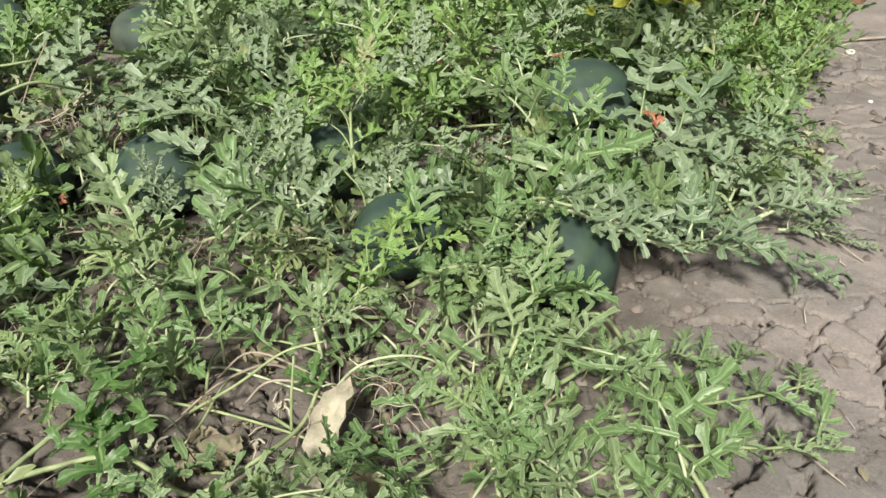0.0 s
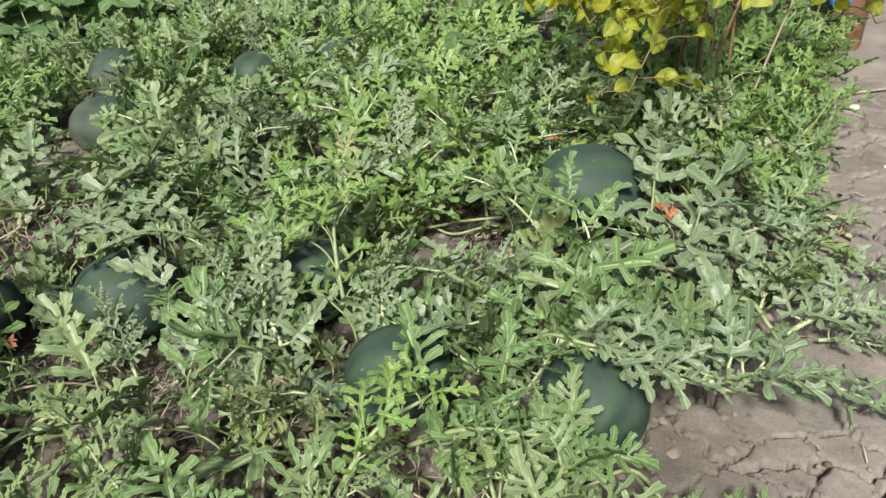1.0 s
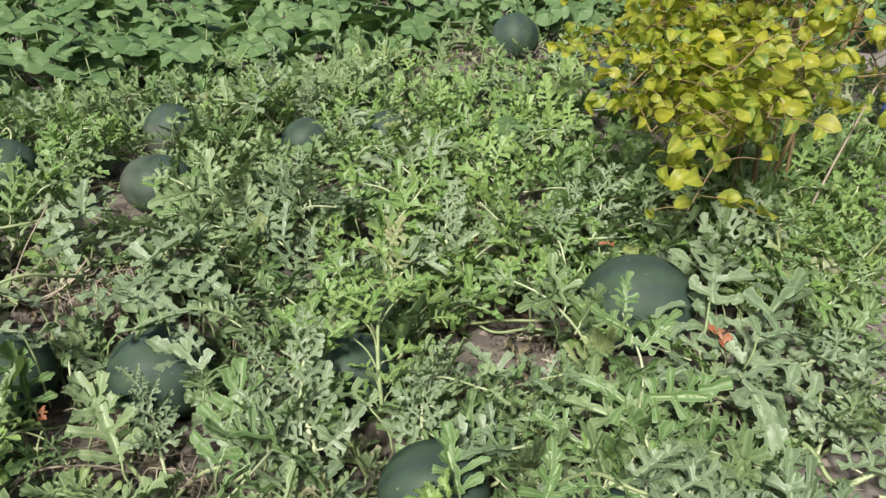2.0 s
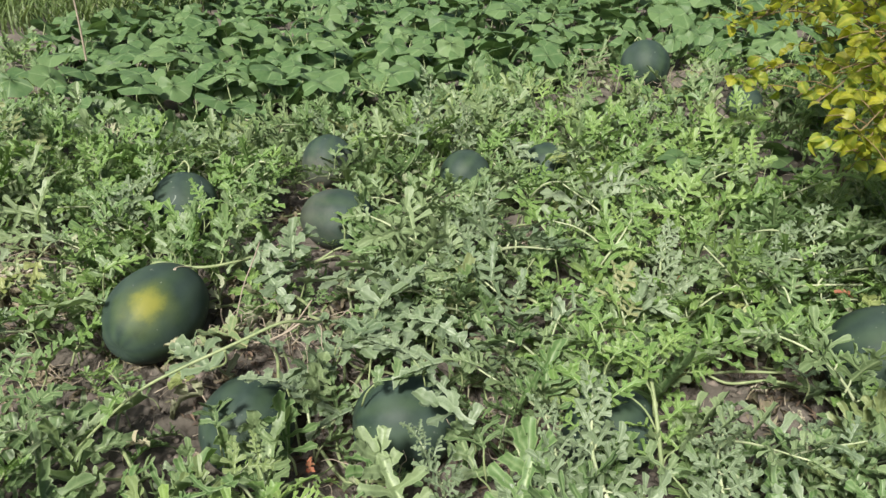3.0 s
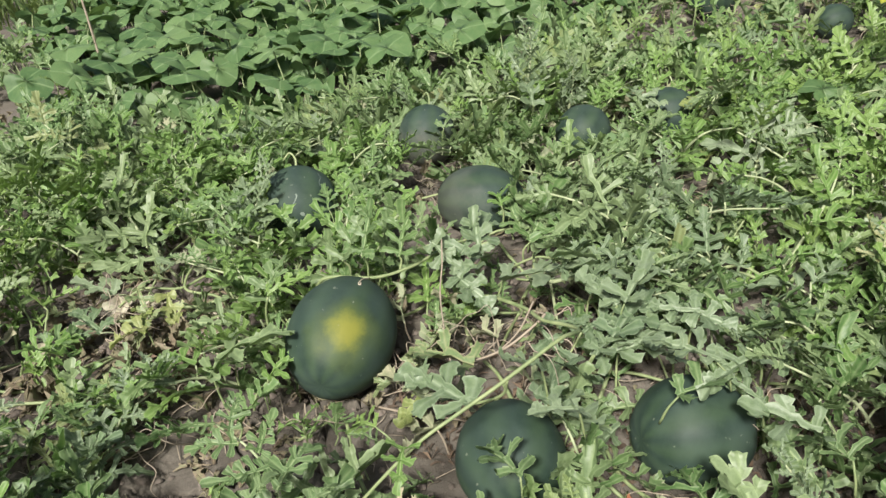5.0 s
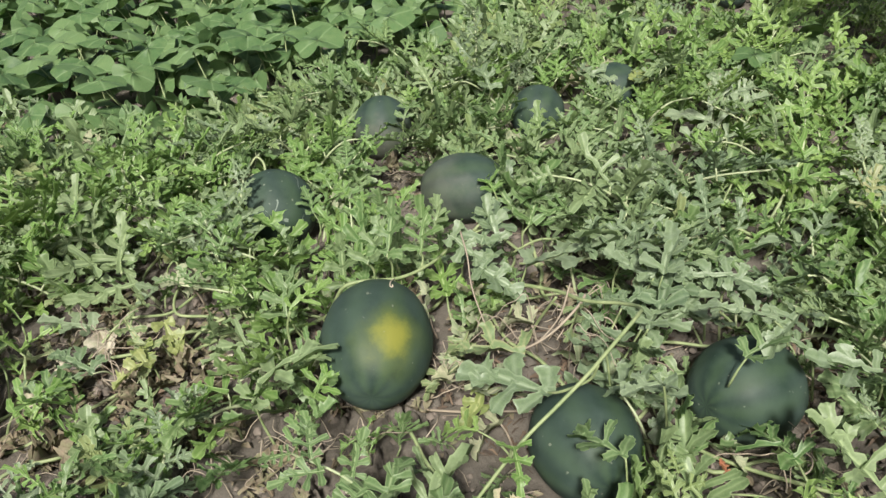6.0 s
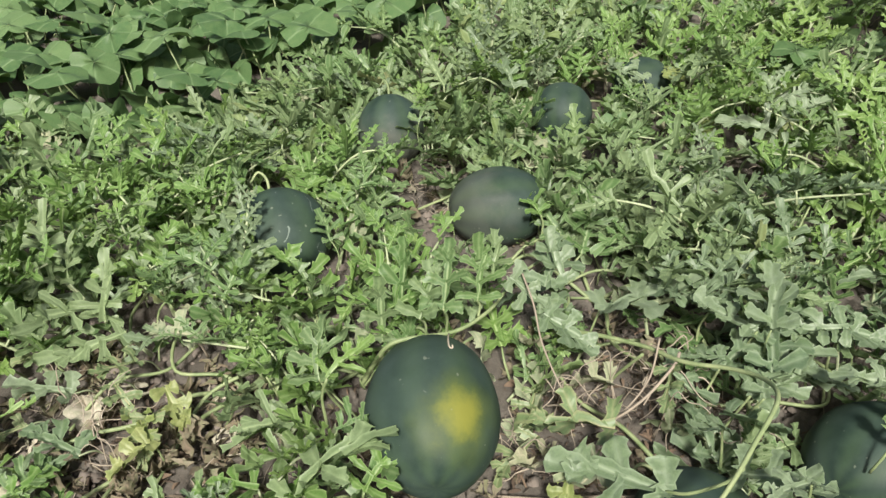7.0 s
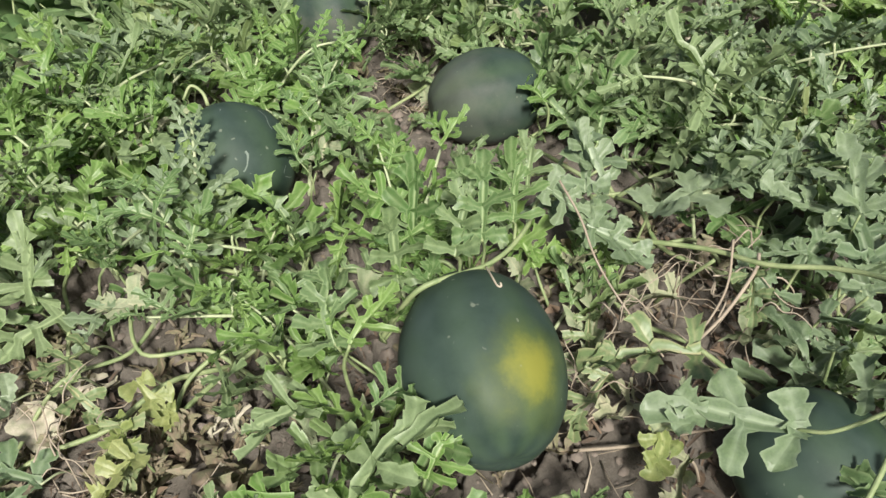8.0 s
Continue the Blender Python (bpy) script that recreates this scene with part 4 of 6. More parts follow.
for a in (((-0.35, 1.50, 0.06), (-0.41, 1.66, 0.24)), ((-0.21, 1.47, 0.06), (-0.27, 1.72, 0.25)), ((-0.04, 1.54, 0.12), (0.0, 1.72, 0.20)),           ((0.20, 0.88, 0.06), (0.27, 1.03, 0.17)), ((-0.13, 1.12, 0.10), (0.0, 1.16, 0.15)), ((0.16, 1.20, 0.10), (0.30, 1.12, 0.12)),
          ((-0.97, 2.27, 0.13), (-0.66, 2.22, 0.18)), ((-0.56, 1.50, 0.08), (-0.66, 1.60, 0.20)), ((-0.72, 2.55, 0.10), (-0.60, 2.74, 0.24)), ((-1.90, 2.52, 0.08), (-1.80, 2.74, 0.27)),
          ((0.24, 2.40, 0.08), (0.34, 2.58, 0.22)), ((-0.05, 2.30, 0.08), (-0.02, 2.50, 0.24)), ((-0.98, 3.55, 0.10), (-0.95, 3.60, 0.42)), ((-0.80, 3.50, 0.08), (-0.79, 3.56, 0.30))):
    sprig((a[0][0] > -0.3) + (4 if a[0][1] < 1.3 else 0), *a)
shoot([(0.62, 1.82, 0.03), (0.74, 1.75, 0.05), (0.84, 1.73, 0.10), (0.96, 1.745, 0.08)], 44, 3, SPRAY, (0.65, 0.95), skip=5, side=(25, 60))
shoot([(0.70, 2.0, 0.05), (0.86, 2.04, 0.10), (1.0, 2.05, 0.08), (1.14, 2.05, 0.04)], 45, 2, SPRAY, (0.6, 0.9), side=(25, 60))
shoot([(0.02, 1.30, 0.06), (0.12, 1.24, 0.16), (0.22, 1.21, 0.18), (0.31, 1.23, 0.14)], 46, 2, SPRAY, (0.8, 1.1))
shoot([(0.20, 1.00, 0.03), (0.24, 1.05, 0.14), (0.27, 1.14, 0.17), (0.32, 1.22, 0.15)], 47, 2, SPRAY, (0.8, 1.1))
shoot([(-0.10, 1.20, 0.05), (-0.03, 1.26, 0.14), (0.06, 1.33, 0.15)], 48, 2, size=(0.6, 0.9))
shoot([(0.36, 0.97, 0.04), (0.50, 0.99, 0.06), (0.64, 1.03, 0.05), (0.80, 1.10, 0.03)], 49, 3, SPRAY, (0.6, 0.95), 0.0036, 0.0024)
shoot([(0.40, 0.88, 0.03), (0.52, 0.91, 0.06), (0.64, 0.92, 0.05), (0.76, 0.96, 0.03)], 52, 3, SPRAY, (0.6, 0.9), 0.0034, 0.0022)
shoot([(0.38, 1.04, 0.05), (0.47, 1.09, 0.08), (0.56, 1.12, 0.06), (0.66, 1.13, 0.03)], 53, 2, SPRAY, (0.6, 0.9), 0.0034, 0.0022)
shoot([(-0.30, 1.62, 0.08), (-0.28, 1.69, 0.20), (-0.27, 1.78, 0.25), (-0.25, 1.88, 0.24)], 50, 2, size=(0.6, 0.9))
shoot([(-0.14, 1.66, 0.08), (-0.16, 1.73, 0.19), (-0.17, 1.82, 0.24), (-0.16, 1.93, 0.22)], 51, 2, size=(0.6, 0.9))


# upright shoots all over the bed, pale stems with leaves to both sides
ru = random.Random(81)
made = 0
while made < 30:
    x, y = ru.uniform(-2.6, 1.2), ru.uniform(0.9, 3.9)
    if ru.random() > cover(x, y) or any(math.hypot(x - bx, y - by) < br + 0.05 for bx, by, br in OPEN):
        continue
    made += 1
    a, h = ru.uniform(0, 6.28), ru.uniform(0.12, 0.20)
    d = Vector((math.cos(a), math.sin(a), 0)) * ru.uniform(0.05, 0.14)
    p = Vector((x, y, soil(x, y)))
    shoot([tuple(p), tuple(p + d * 0.3 + Vector((0, 0, h * 0.5))), tuple(p + d + Vector((0, 0, h)))], 500 + made, 3, ru.choice((SPRAY, SHOOTS, SPRAY)), (0.55, 0.9), 0.004, 0.0025, skip=3, side=(30, 90))


# long pale stalks that lean among the leaves
rk = random.Random(83)
made = 0
while made < 32:
    x, y = rk.uniform(-1.0, 0.45), rk.uniform(1.15, 2.3)
    if rk.random() > cover(x, y) or any(math.hypot(x - bx, y - by) < br + 0.04 for bx, by, br in OPEN) or math.hypot(x + 0.9, y - 2.12) < 0.28:
        continue
    made += 1
    a, h, d = rk.uniform(0, 6.28), rk.uniform(0.10, 0.19), rk.uniform(0.05, 0.16)
    u = Vector((math.cos(a), math.sin(a), 0)) * d
    p = Vector((x, y, soil(x, y)))
    runner([tuple(p), tuple(p + u * 0.25 + Vector((0, 0, h * 0.55))), tuple(p + u * 0.65 + Vector((0, 0, h * 0.9))), tuple(p + u + Vector((0, 0, h)))], PLANTS[owner(x, y)], 0.0036, 0.0026, "stalk", MAT_STALK)
    leaf_object(rk.choice(FLAT_SMALL + STAND), Matrix.Translation(p + u + Vector((0, 0, h))) @ pose(0, 0, 0, rk.gauss(0, 20), rk.gauss(0, 20), math.degrees(math.atan2(-u.x, u.y)) + rk.gauss(0, 25)) @ Matrix.Scale(rk.uniform(0.7, 1.05), 4), PLANTS[owner(x, y)])


# pale stalks and spent runners that cross low over the soil
made = 0
while made < 70:
    x, y = rk.uniform(-1.0, 0.5), rk.uniform(0.8, 1.75)
    a, ln = rk.uniform(0, 6.28), rk.uniform(0.14, 0.30)
    ex, ey = x + ln * math.cos(a), y + ln * math.sin(a)
    if ex > path_edge(ey) or any(math.hypot((x + ex) / 2 - m[0], (y + ey) / 2 - m[1]) < m[2] + 0.06 or math.hypot(ex - m[0], ey - m[1]) < m[2] + 0.02 or math.hypot(x - m[0], y - m[1]) < m[2] + 0.02 for m in MELONS.values()):
        continue
    made += 1
    h = rk.uniform(0.02, 0.09)
    runner([(x, y, soil(x, y)), (x + (ex - x) * 0.3, y + (ey - y) * 0.3 + rk.gauss(0, 0.012), soil(x, y) + h), (x + (ex - x) * 0.7, y + (ey - y) * 0.7 + rk.gauss(0, 0.012), soil(ex, ey) + h), (ex, ey, soil(ex, ey) + rk.uniform(0.0, 0.06))],
           PLANTS[owner(x, y)], rk.uniform(0.0022, 0.0038), 0.002, "stalk", rk.choice((MAT_STALK, MAT_STALK, MAT_VINE, MAT_DRYVINE)))


# stalks that cross the bare corner
for pts in (((-0.383, 0.997, 0.02), (-0.279, 0.981, 0.015), (-0.117, 0.932, 0.015), (-0.049, 0.898, 0.01)), ((-0.339, 0.982, 0.01), (-0.243, 0.999, 0.07), (-0.162, 1.03, 0.12), (-0.09, 1.051, 0.13)),
            ((-0.146, 0.954, -0.0), (-0.143, 0.974, 0.06), (-0.138, 1.01, 0.13)), ((-0.558, 1.087, 0.03), (-0.407, 1.118, 0.06), (-0.226, 1.138, 0.05), (-0.107, 1.112, 0.04))):
    runner(pts, PLANTS[18], 0.0030, 0.0022, "stalk", MAT_VINE)


# deep green, silvery, yellowed and withered leaves by the bare corners
for kind, k, a, b in ((BROAD, 0, (0.62, 1.92, 0.13), (0.58, 2.08, 0.19)), (BROAD, 1, (0.66, 1.90, 0.12), (0.74, 2.05, 0.17)), (BROAD, 1, (0.60, 1.90, 0.12), (0.47, 1.99, 0.15)), (BROAD, 0, (0.68, 1.88, 0.12), (0.83, 1.93, 0.13)), (BROAD, 0, (0.64, 1.86, 0.10), (0.66, 1.72, 0.09)),
                      (DEEP, 0, (-0.395, 0.80, 0.07), (-0.465, 0.94, 0.12)), (DEEP, 1, (-0.475, 0.90, 0.09), (-0.40, 1.03, 0.15)), (DEEP, 2, (-0.36, 0.90, 0.09), (-0.46, 0.82, 0.06)), (DEEP, 3, (-0.385, 0.80, 0.06), (-0.34, 0.71, 0.04)),
                      (DEEP, 1, (-0.49, 0.84, 0.07), (-0.40, 0.90, 0.11)), (DEEP, 3, (-0.10, 1.02, 0.05), (-0.18, 1.06, 0.06)),
                      (FLAT, 0, (-2.20, 2.40, 0.05), (-2.33, 2.44, 0.09)), (FLAT, 1, (-2.16, 2.22, 0.05), (-2.27, 2.31, 0.08)), (FLAT, 2, (-2.22, 2.18, 0.05), (-2.34, 2.23, 0.07)),
                      (WITHER_FLAT, 0, (-2.22, 2.52, 0.07), (-2.31, 2.46, 0.12)), (WITHER_FLAT, 1, (-2.28, 2.33, 0.05), (-2.38, 2.28, 0.06)), (WITHER_FLAT, 2, (-2.06, 2.42, 0.09), (-2.14, 2.36, 0.12)),
                      (WITHER_FLAT, 3, (-2.10, 2.36, 0.10), (-2.06, 2.27, 0.07)), (YELLOW_FLAT, 1, (-1.99, 2.30, 0.11), (-1.95, 2.23, 0.06)), (WITHER_FLAT, 0, (-2.02, 2.24, 0.10), (-2.03, 2.15, 0.05)),
                      (STAND, 1, (-1.86, 2.26, 0.10), (-1.86, 2.14, 0.12)), (STAND, 2, (-1.72, 2.06, 0.12), (-1.84, 2.00, 0.15)), (STAND, 4, (-1.74, 2.14, 0.12), (-1.86, 2.08, 0.16)), (FLAT, 4, (-2.02, 2.50, 0.10), (-2.09, 2.43, 0.09))):
    lay(kind, k, a, b)
    x, y, z = a
    runner([(x + 0.03, y + 0.04, soil(x + 0.03, y + 0.04) - 0.003), (x + 0.02, y + 0.02, z * 0.7), a], PLANTS[owner(x, y)], 0.0022, 0.0018, "stalk", MAT_STALK)


def single(kind, k, x, y, z, yaw, tilt=0.0, roll=0.0, size=1.0):
    leaf_object(kind[k % len(kind)], pose(x, y, z, tilt, roll, yaw) @ Matrix.Scale(size, 4), PLANTS[owner(x, y)])


# a dry stem that falls from the vine to the pale leaf
runner([(-1.237, 2.302, 0.24), (-1.235, 2.23, 0.21), (-1.24, 2.163, 0.17), (-1.231, 2.083, 0.13), (-1.215, 1.994, 0.1)], PLANTS[6], 0.0022, 0.0016, "dry_stem", MAT_DRYVINE)
runner([(-1.02, 2.10, 0.18), (-1.06, 2.05, 0.13), (-1.12, 2.02, 0.09), (-1.17, 2.01, 0.075)], PLANTS[6], 0.0022, 0.0018, "dry_stem", MAT_DRYVINE)
# the curled tendril that hangs from the vine on to the big melon
runner([(-1.416, 2.216, 0.188), (-1.426, 2.175, 0.212), (-1.43, 2.146, 0.22), (-1.425, 2.142, 0.219), (-1.424, 2.147, 0.222)], PLANTS[22], 0.0018, 0.0014, "tendril", MAT_PALE)
# leaves that lie over the melons
for a in ((LEAVES, 2, -0.31, 1.10, 0.03, 40, 0, 0, 1.0), (LEAVES, 9, -0.47, 1.15, 0.02, 40, 0, 0, 0.9), (YELLOWED, 2, 0.12, 2.20, 0.10, 10, 0, 0, 0.8),
          (YELLOWED, 0, 0.44, 2.26, 0.14, -20, 0, 0, 0.8), (SILVER, 2, -0.48, 3.27, 0.10, 30, 20, 0, 0.9), (YELLOWED, 1, -0.38, 3.28, 0.10, -20, 20, 0, 0.9),
          (SILVER, 5, -0.34, 3.32, 0.10, -50, 10, 0, 0.8), (SILVER, 1, -0.55, 3.30, 0.12, 10, 35, 0, 0.8), (LEAVES, 1, -1.07, 1.60, 0.06, 30, 0, 0, 0.8),
          (LEAVES, 3, -0.80, 1.76, 0.13, -60, 0, 10, 0.9), (SILVER, 2, -0.58, 1.86, 0.13, 120, 10, 0, 0.9)):
    single(*a)
for a in ((SILVER, 4, -0.53, 1.68, 0.10, 70, 0, 0, 0.8), (LEAVES, 8, -0.10, 1.55, 0.10, 60, 0, 0, 0.9),
          (LEAVES, 9, 0.05, 1.38, 0.08, 20, 0, 0, 1.0), (SILVER, 5, 0.02, 1.50, 0.12, -70, 0, 0, 0.9), (SILVER, 1, 0.50, 1.90, 0.10, 20, 0, 0, 1.15),
          (SILVER, 3, 0.58, 1.95, 0.13, -15, 0, 0, 1.25), (SILVER, 6, 0.38, 1.95, 0.06, 60, 0, 0, 0.8), (SILVER, 0, 0.66, 1.88, 0.12, -70, 0, 0, 1.15),
          (SILVER, 2, 0.60, 1.82, 0.10, 190, 0, 0, 1.15), (SILVER, 4, 0.72, 1.98, 0.10, -40, 0, 0, 1.1)):
    single(*a)
for a in ((SILVER, 7, 0.54, 1.82, 0.08, 120, 0, 0, 1.0), (SILVER, 5, 0.70, 1.80, 0.08, -120, 0, 0, 1.0), (SILVER, 0, 0.24, 2.02, 0.05, 20, 0, 0, 0.8),
          (LEAVES, 12, -0.50, 1.60, 0.10, 25, 0, 0, 0.9),
          (SILVER, 3, -0.66, 1.80, 0.17, 60, 0, 0, 0.75), (LEAVES, 2, -1.60, 2.66, 0.08, 20, 0, 0, 0.7), (SHOOTS, 3, -1.84, 2.62, 0.06, -10, 0, 0, 1.2),
          (SHOOTS, 4, -1.08, 2.62, 0.10, 10, 0, 0, 1.1), (LEAVES, 6, -1.28, 3.22, 0.10, -40, 0, 0, 0.7)):
    single(*a)
for a in ((LEAVES, 4, -1.70, 2.08, 0.05, -75, 0, 0, 0.8), (SHOOTS, 6, -1.64, 1.96, 0.03, -60, 0, 0, 1.1), (SHOOTS, 2, -1.68, 2.16, 0.06, -60, 0, 0, 1.2),
          (WITHERED, 1, -1.25, 1.96, 0.0, 100, 0, 0, 0.9), (WITHERED, 3, -1.10, 2.10, 0.0, 60, 0, 0, 0.9), (WITHERED, 5, -1.05, 2.02, 0.0, 230, 0, 0, 0.9),
          (SILVER, 4, -0.83, 2.03, 0.14, -30, 0, 0, 0.9), (YELLOWED, 2, -2.05, 2.28, 0.03, 200, 0, 0, 0.9), (YELLOWED, 3, -2.0, 2.18, 0.03, 120, 0, 0, 0.8),
          (SILVER, 5, -0.95, 3.32, 0.16, 10, 45, 0, 1.0)):
    single(*a)


# the withered leaf, the round-lobed leaf on the second melon and others that hang about the vines
for a in ((WITHER_FLAT, 0, (-1.161, 1.977, 0.105), (-1.332, 2.052, 0.085), 0), (BROAD, 0, (-1.160, 1.775, 0.170), (-1.320, 1.905, 0.145), -20),
          (YELLOW_FLAT, 0, (-1.264, 1.913, 0.075), (-1.323, 1.842, 0.05), -10), (WITHER_FLAT, 1, (-1.298, 2.02, 0.07), (-1.396, 1.966, 0.03), 0),
          (STAND, 2, (-1.69, 2.02, 0.12), (-1.59, 1.98, 0.17), 0), (STAND, 4, (-1.67, 1.86, 0.06), (-1.59, 1.88, 0.16), 0),
          (STAND, 0, (-1.473, 2.205, 0.25), (-1.414, 2.277, 0.34), 0), (STAND, 1, (-1.426, 2.207, 0.26), (-1.388, 2.285, 0.37), 0),
          (STAND, 3, (-1.489, 2.361, 0.15), (-1.457, 2.399, 0.31), 0), (STAND, 5, (-1.345, 2.263, 0.22), (-1.31, 2.341, 0.33), 0),
          (STAND, 2, (-1.401, 2.336, 0.15), (-1.367, 2.394, 0.28), 0)):
    lay(*a)
for a in ((STAND, 4, (-1.303, 2.29, 0.25), (-1.28, 2.349, 0.33), 0), (STAND, 1, (-1.542, 2.304, 0.12), (-1.529, 2.363, 0.26), 0),
          (FLAT, 2, (-1.262, 2.308, 0.23), (-1.207, 2.225, 0.17), 30), (FLAT, 3, (-1.142, 2.301, 0.19), (-1.168, 2.383, 0.28), 0),
          (FLAT, 0, (-1.086, 2.238, 0.15), (-0.867, 2.216, 0.21), -10), (FLAT, 4, (-1.205, 2.255, 0.16), (-1.12, 2.16, 0.1), 10),
          (FLAT, 5, (-0.917, 2.039, 0.13), (-0.774, 2.091, 0.18), 0), (FLAT, 1, (-0.902, 1.958, 0.13), (-0.761, 1.98, 0.17), 20),
          (FLAT, 3, (-0.963, 1.941, 0.12), (-0.908, 1.838, 0.15), -20), (FLAT, 2, (-1.015, 2.084, 0.12), (-0.94, 1.99, 0.1), 0),
          (FLAT, 4, (-1.01, 1.814, 0.12), (-0.926, 1.709, 0.19), 0), (FLAT, 0, (-0.86, 1.97, 0.17), (-0.75, 2.12, 0.19), 0),
          (FLAT, 5, (-0.81, 1.96, 0.16), (-0.68, 2.07, 0.17), 0), (FLAT, 2, (-1.19, 2.29, 0.20), (-1.11, 2.43, 0.26), 0), (FLAT, 1, (-0.91, 2.04, 0.15), (-0.98, 2.11, 0.12), 0)):
    lay(*a)
for a in ((STAND, 0, (-0.996, 1.883, 0.06), (-0.95, 1.811, 0.05), 0), (WITHER_FLAT, 2, (-1.017, 2.044, 0.15), (-1.079, 1.998, 0.1), 40),
          (WITHER_FLAT, 3, (-1.251, 2.148, 0.06), (-1.325, 2.082, 0.02), 20)):
    lay(*a)
rh = random.Random(91)
for _ in range(9):
    x, y = rh.uniform(-0.93, -0.62), rh.uniform(1.86, 2.22)
    z, a, ln = rh.uniform(0.10, 0.19), rh.uniform(0, 6.28), rh.uniform(0.10, 0.15)
    if math.hypot(x + 0.712, y - 1.868) < 0.15:
        continue
    runner([(x - 0.02, y - 0.02, 0.0), (x - 0.015, y + 0.01, z * 0.6), (x, y, z)], PLANTS[owner(x, y)], 0.003, 0.0024, "stalk")
    lay(FLAT, rh.randrange(6), (x, y, z), (x + ln * math.cos(a), y + ln * math.sin(a), z + rh.uniform(-0.04, 0.03)), rh.gauss(0, 15))
for a in ((STAND, 1, (-1.00, 1.62, 0.04), (-1.01, 1.645, 0.20), 0), (STAND, 3, (-1.05, 1.59, 0.03), (-1.07, 1.61, 0.16), 0), (STAND, 5, (-0.95, 1.66, 0.05), (-0.97, 1.70, 0.22), 0), (FLAT, 2, (-0.96, 1.72, 0.20), (-1.05, 1.70, 0.24), 0),
          (FLAT, 5, (-1.02, 1.87, 0.18), (-1.10, 1.84, 0.235), 0), (STAND, 0, (-1.14, 1.58, 0.02), (-1.15, 1.60, 0.12), 0), (FLAT, 3, (-0.60, 1.80, 0.13), (-0.67, 1.83, 0.17), 0)):
    lay(*a)
    runner([(a[2][0] + 0.02, a[2][1] - 0.01, 0.0), (a[2][0] + 0.012, a[2][1], a[2][2] * 0.6), a[2]], PLANTS[owner(a[2][0], a[2][1])], 0.003, 0.0024, "stalk")
for a in ((STAND, 3, (0.932, 2.704, 0.03), (0.943, 2.723, 0.27), 0), (STAND, 0, (0.836, 2.61, 0.02), (0.829, 2.65, 0.22), 0), (YELLOW_FLAT, 1, (1.048, 2.638, 0.06), (1.006, 2.6, 0.13), 0), (YELLOW_FLAT, 0, (0.635, 2.58, 0.21), (0.612, 2.532, 0.15), 0)):
    lay(*a)
runner([(-1.19, 1.989, 0.104), (-1.139, 2.001, 0.1), (-1.078, 2.018, 0.12), (-1.017, 2.042, 0.16), (-0.996, 2.063, 0.17)], PLANTS[6], 0.0028, 0.0032, "stalk", MAT_DRYVINE)
runner([(-1.09, 1.722, 0.275), (-1.10, 1.735, 0.23), (-1.146, 1.753, 0.195), (-1.165, 1.785, 0.165)], PLANTS[23], 0.003, 0.0028, "stalk")
runner([(-1.1, 2.159, 0.0), (-1.082, 2.138, 0.06), (-1.054, 2.096, 0.15)], PLANTS[6], 0.004, 0.0032, "stalk")
runner([(-1.392, 1.955, 0.006), (-1.304, 1.921, 0.012), (-1.215, 1.906, 0.008), (-1.126, 1.881, 0.01)], PLANTS[23], 0.003, 0.0025, "dry_stem", MAT_DRYVINE)
for a, b in (((-1.462, 2.217, 0.192), (-1.473, 2.205, 0.25)), ((-1.42, 2.222, 0.186), (-1.426, 2.207, 0.262)), ((-1.49, 2.351, 0.0), (-1.489, 2.361, 0.152)), ((-1.345, 2.256, 0.183), (-1.345, 2.263, 0.222)), ((-1.401, 2.326, 0.0), (-1.401, 2.336, 0.152)),
             ((-0.989, 2.013, 0.0), (-0.917, 2.039, 0.132)), ((-0.961, 1.961, 0.0), (-0.902, 1.958, 0.132)), ((-1.037, 1.856, 0.0), (-1.01, 1.814, 0.122)), ((-1.147, 2.222, 0.0), (-1.086, 2.238, 0.152)), ((-1.70, 2.04, 0.0), (-1.69, 2.02, 0.122)), ((-1.69, 1.85, 0.0), (-1.67, 1.86, 0.062))):
    runner([a, tuple((Vector(a) + Vector(b)) / 2 + Vector((0.006, 0.004, 0.004))), b], PLANTS[owner(a[0], a[1])], 0.003, 0.0024, "stalk")


# ---- the squash patch behind ----
SQ_AT = [(-3.4, 4.5), (-2.6, 4.2), (-2.9, 5.4), (-1.9, 4.5), (-2.0, 5.8), (-1.1, 5.0), (-1.0, 6.2), (-0.3, 5.6), (0.3, 6.2), (0.6, 5.6), (1.6, 6.0), (-3.2, 6.8), (1.8, 7.4), (-1.8, 7.2), (0.0, 7.4)]
rq = random.Random(21)
SQ = []
for px, py in SQ_AT:
    root = new("squash_plant")
    root.matrix_world = pose(px, py, soil(px, py))
    SQ.append(tagged(root, "leafy squash plant with broad heart-shaped green leaves", "squash plant", "squash plants"))
sq_count = {}
for _ in range(16000):
    x, y = rq.uniform(-4.2, 3.2), rq.uniform(3.3, 8.6)
    front = squash_front(x)
    k = seg(y, front - 0.3, front + 0.15) * seg(x, -4.1, -3.6) * (1.0 if y < 5.6 else 0.25)
    if rq.random() > k or not roomy(x, y, 0.072) or math.hypot(x - 0.10, y - 4.72) < 0.28 or any(math.hypot(x - m[0], y - m[1]) < m[2] + 0.03 for m in MELONS.values()):
        continue
    i = min(range(len(SQ)), key=lambda j: math.hypot(SQ_AT[j][0] - x, SQ_AT[j][1] - y))
    sq_count[i] = sq_count.get(i, 0) + 1
    if sq_count[i] > 230:
        continue
    leaf_object(rq.choice(SQUASH), pose(x, y, soil(x, y), rq.gauss(0, 14), rq.gauss(0, 14), rq.uniform(0, 360)) @ Matrix.Scale(rq.uniform(0.65, 1.08), 4), SQ[i])
loose = []
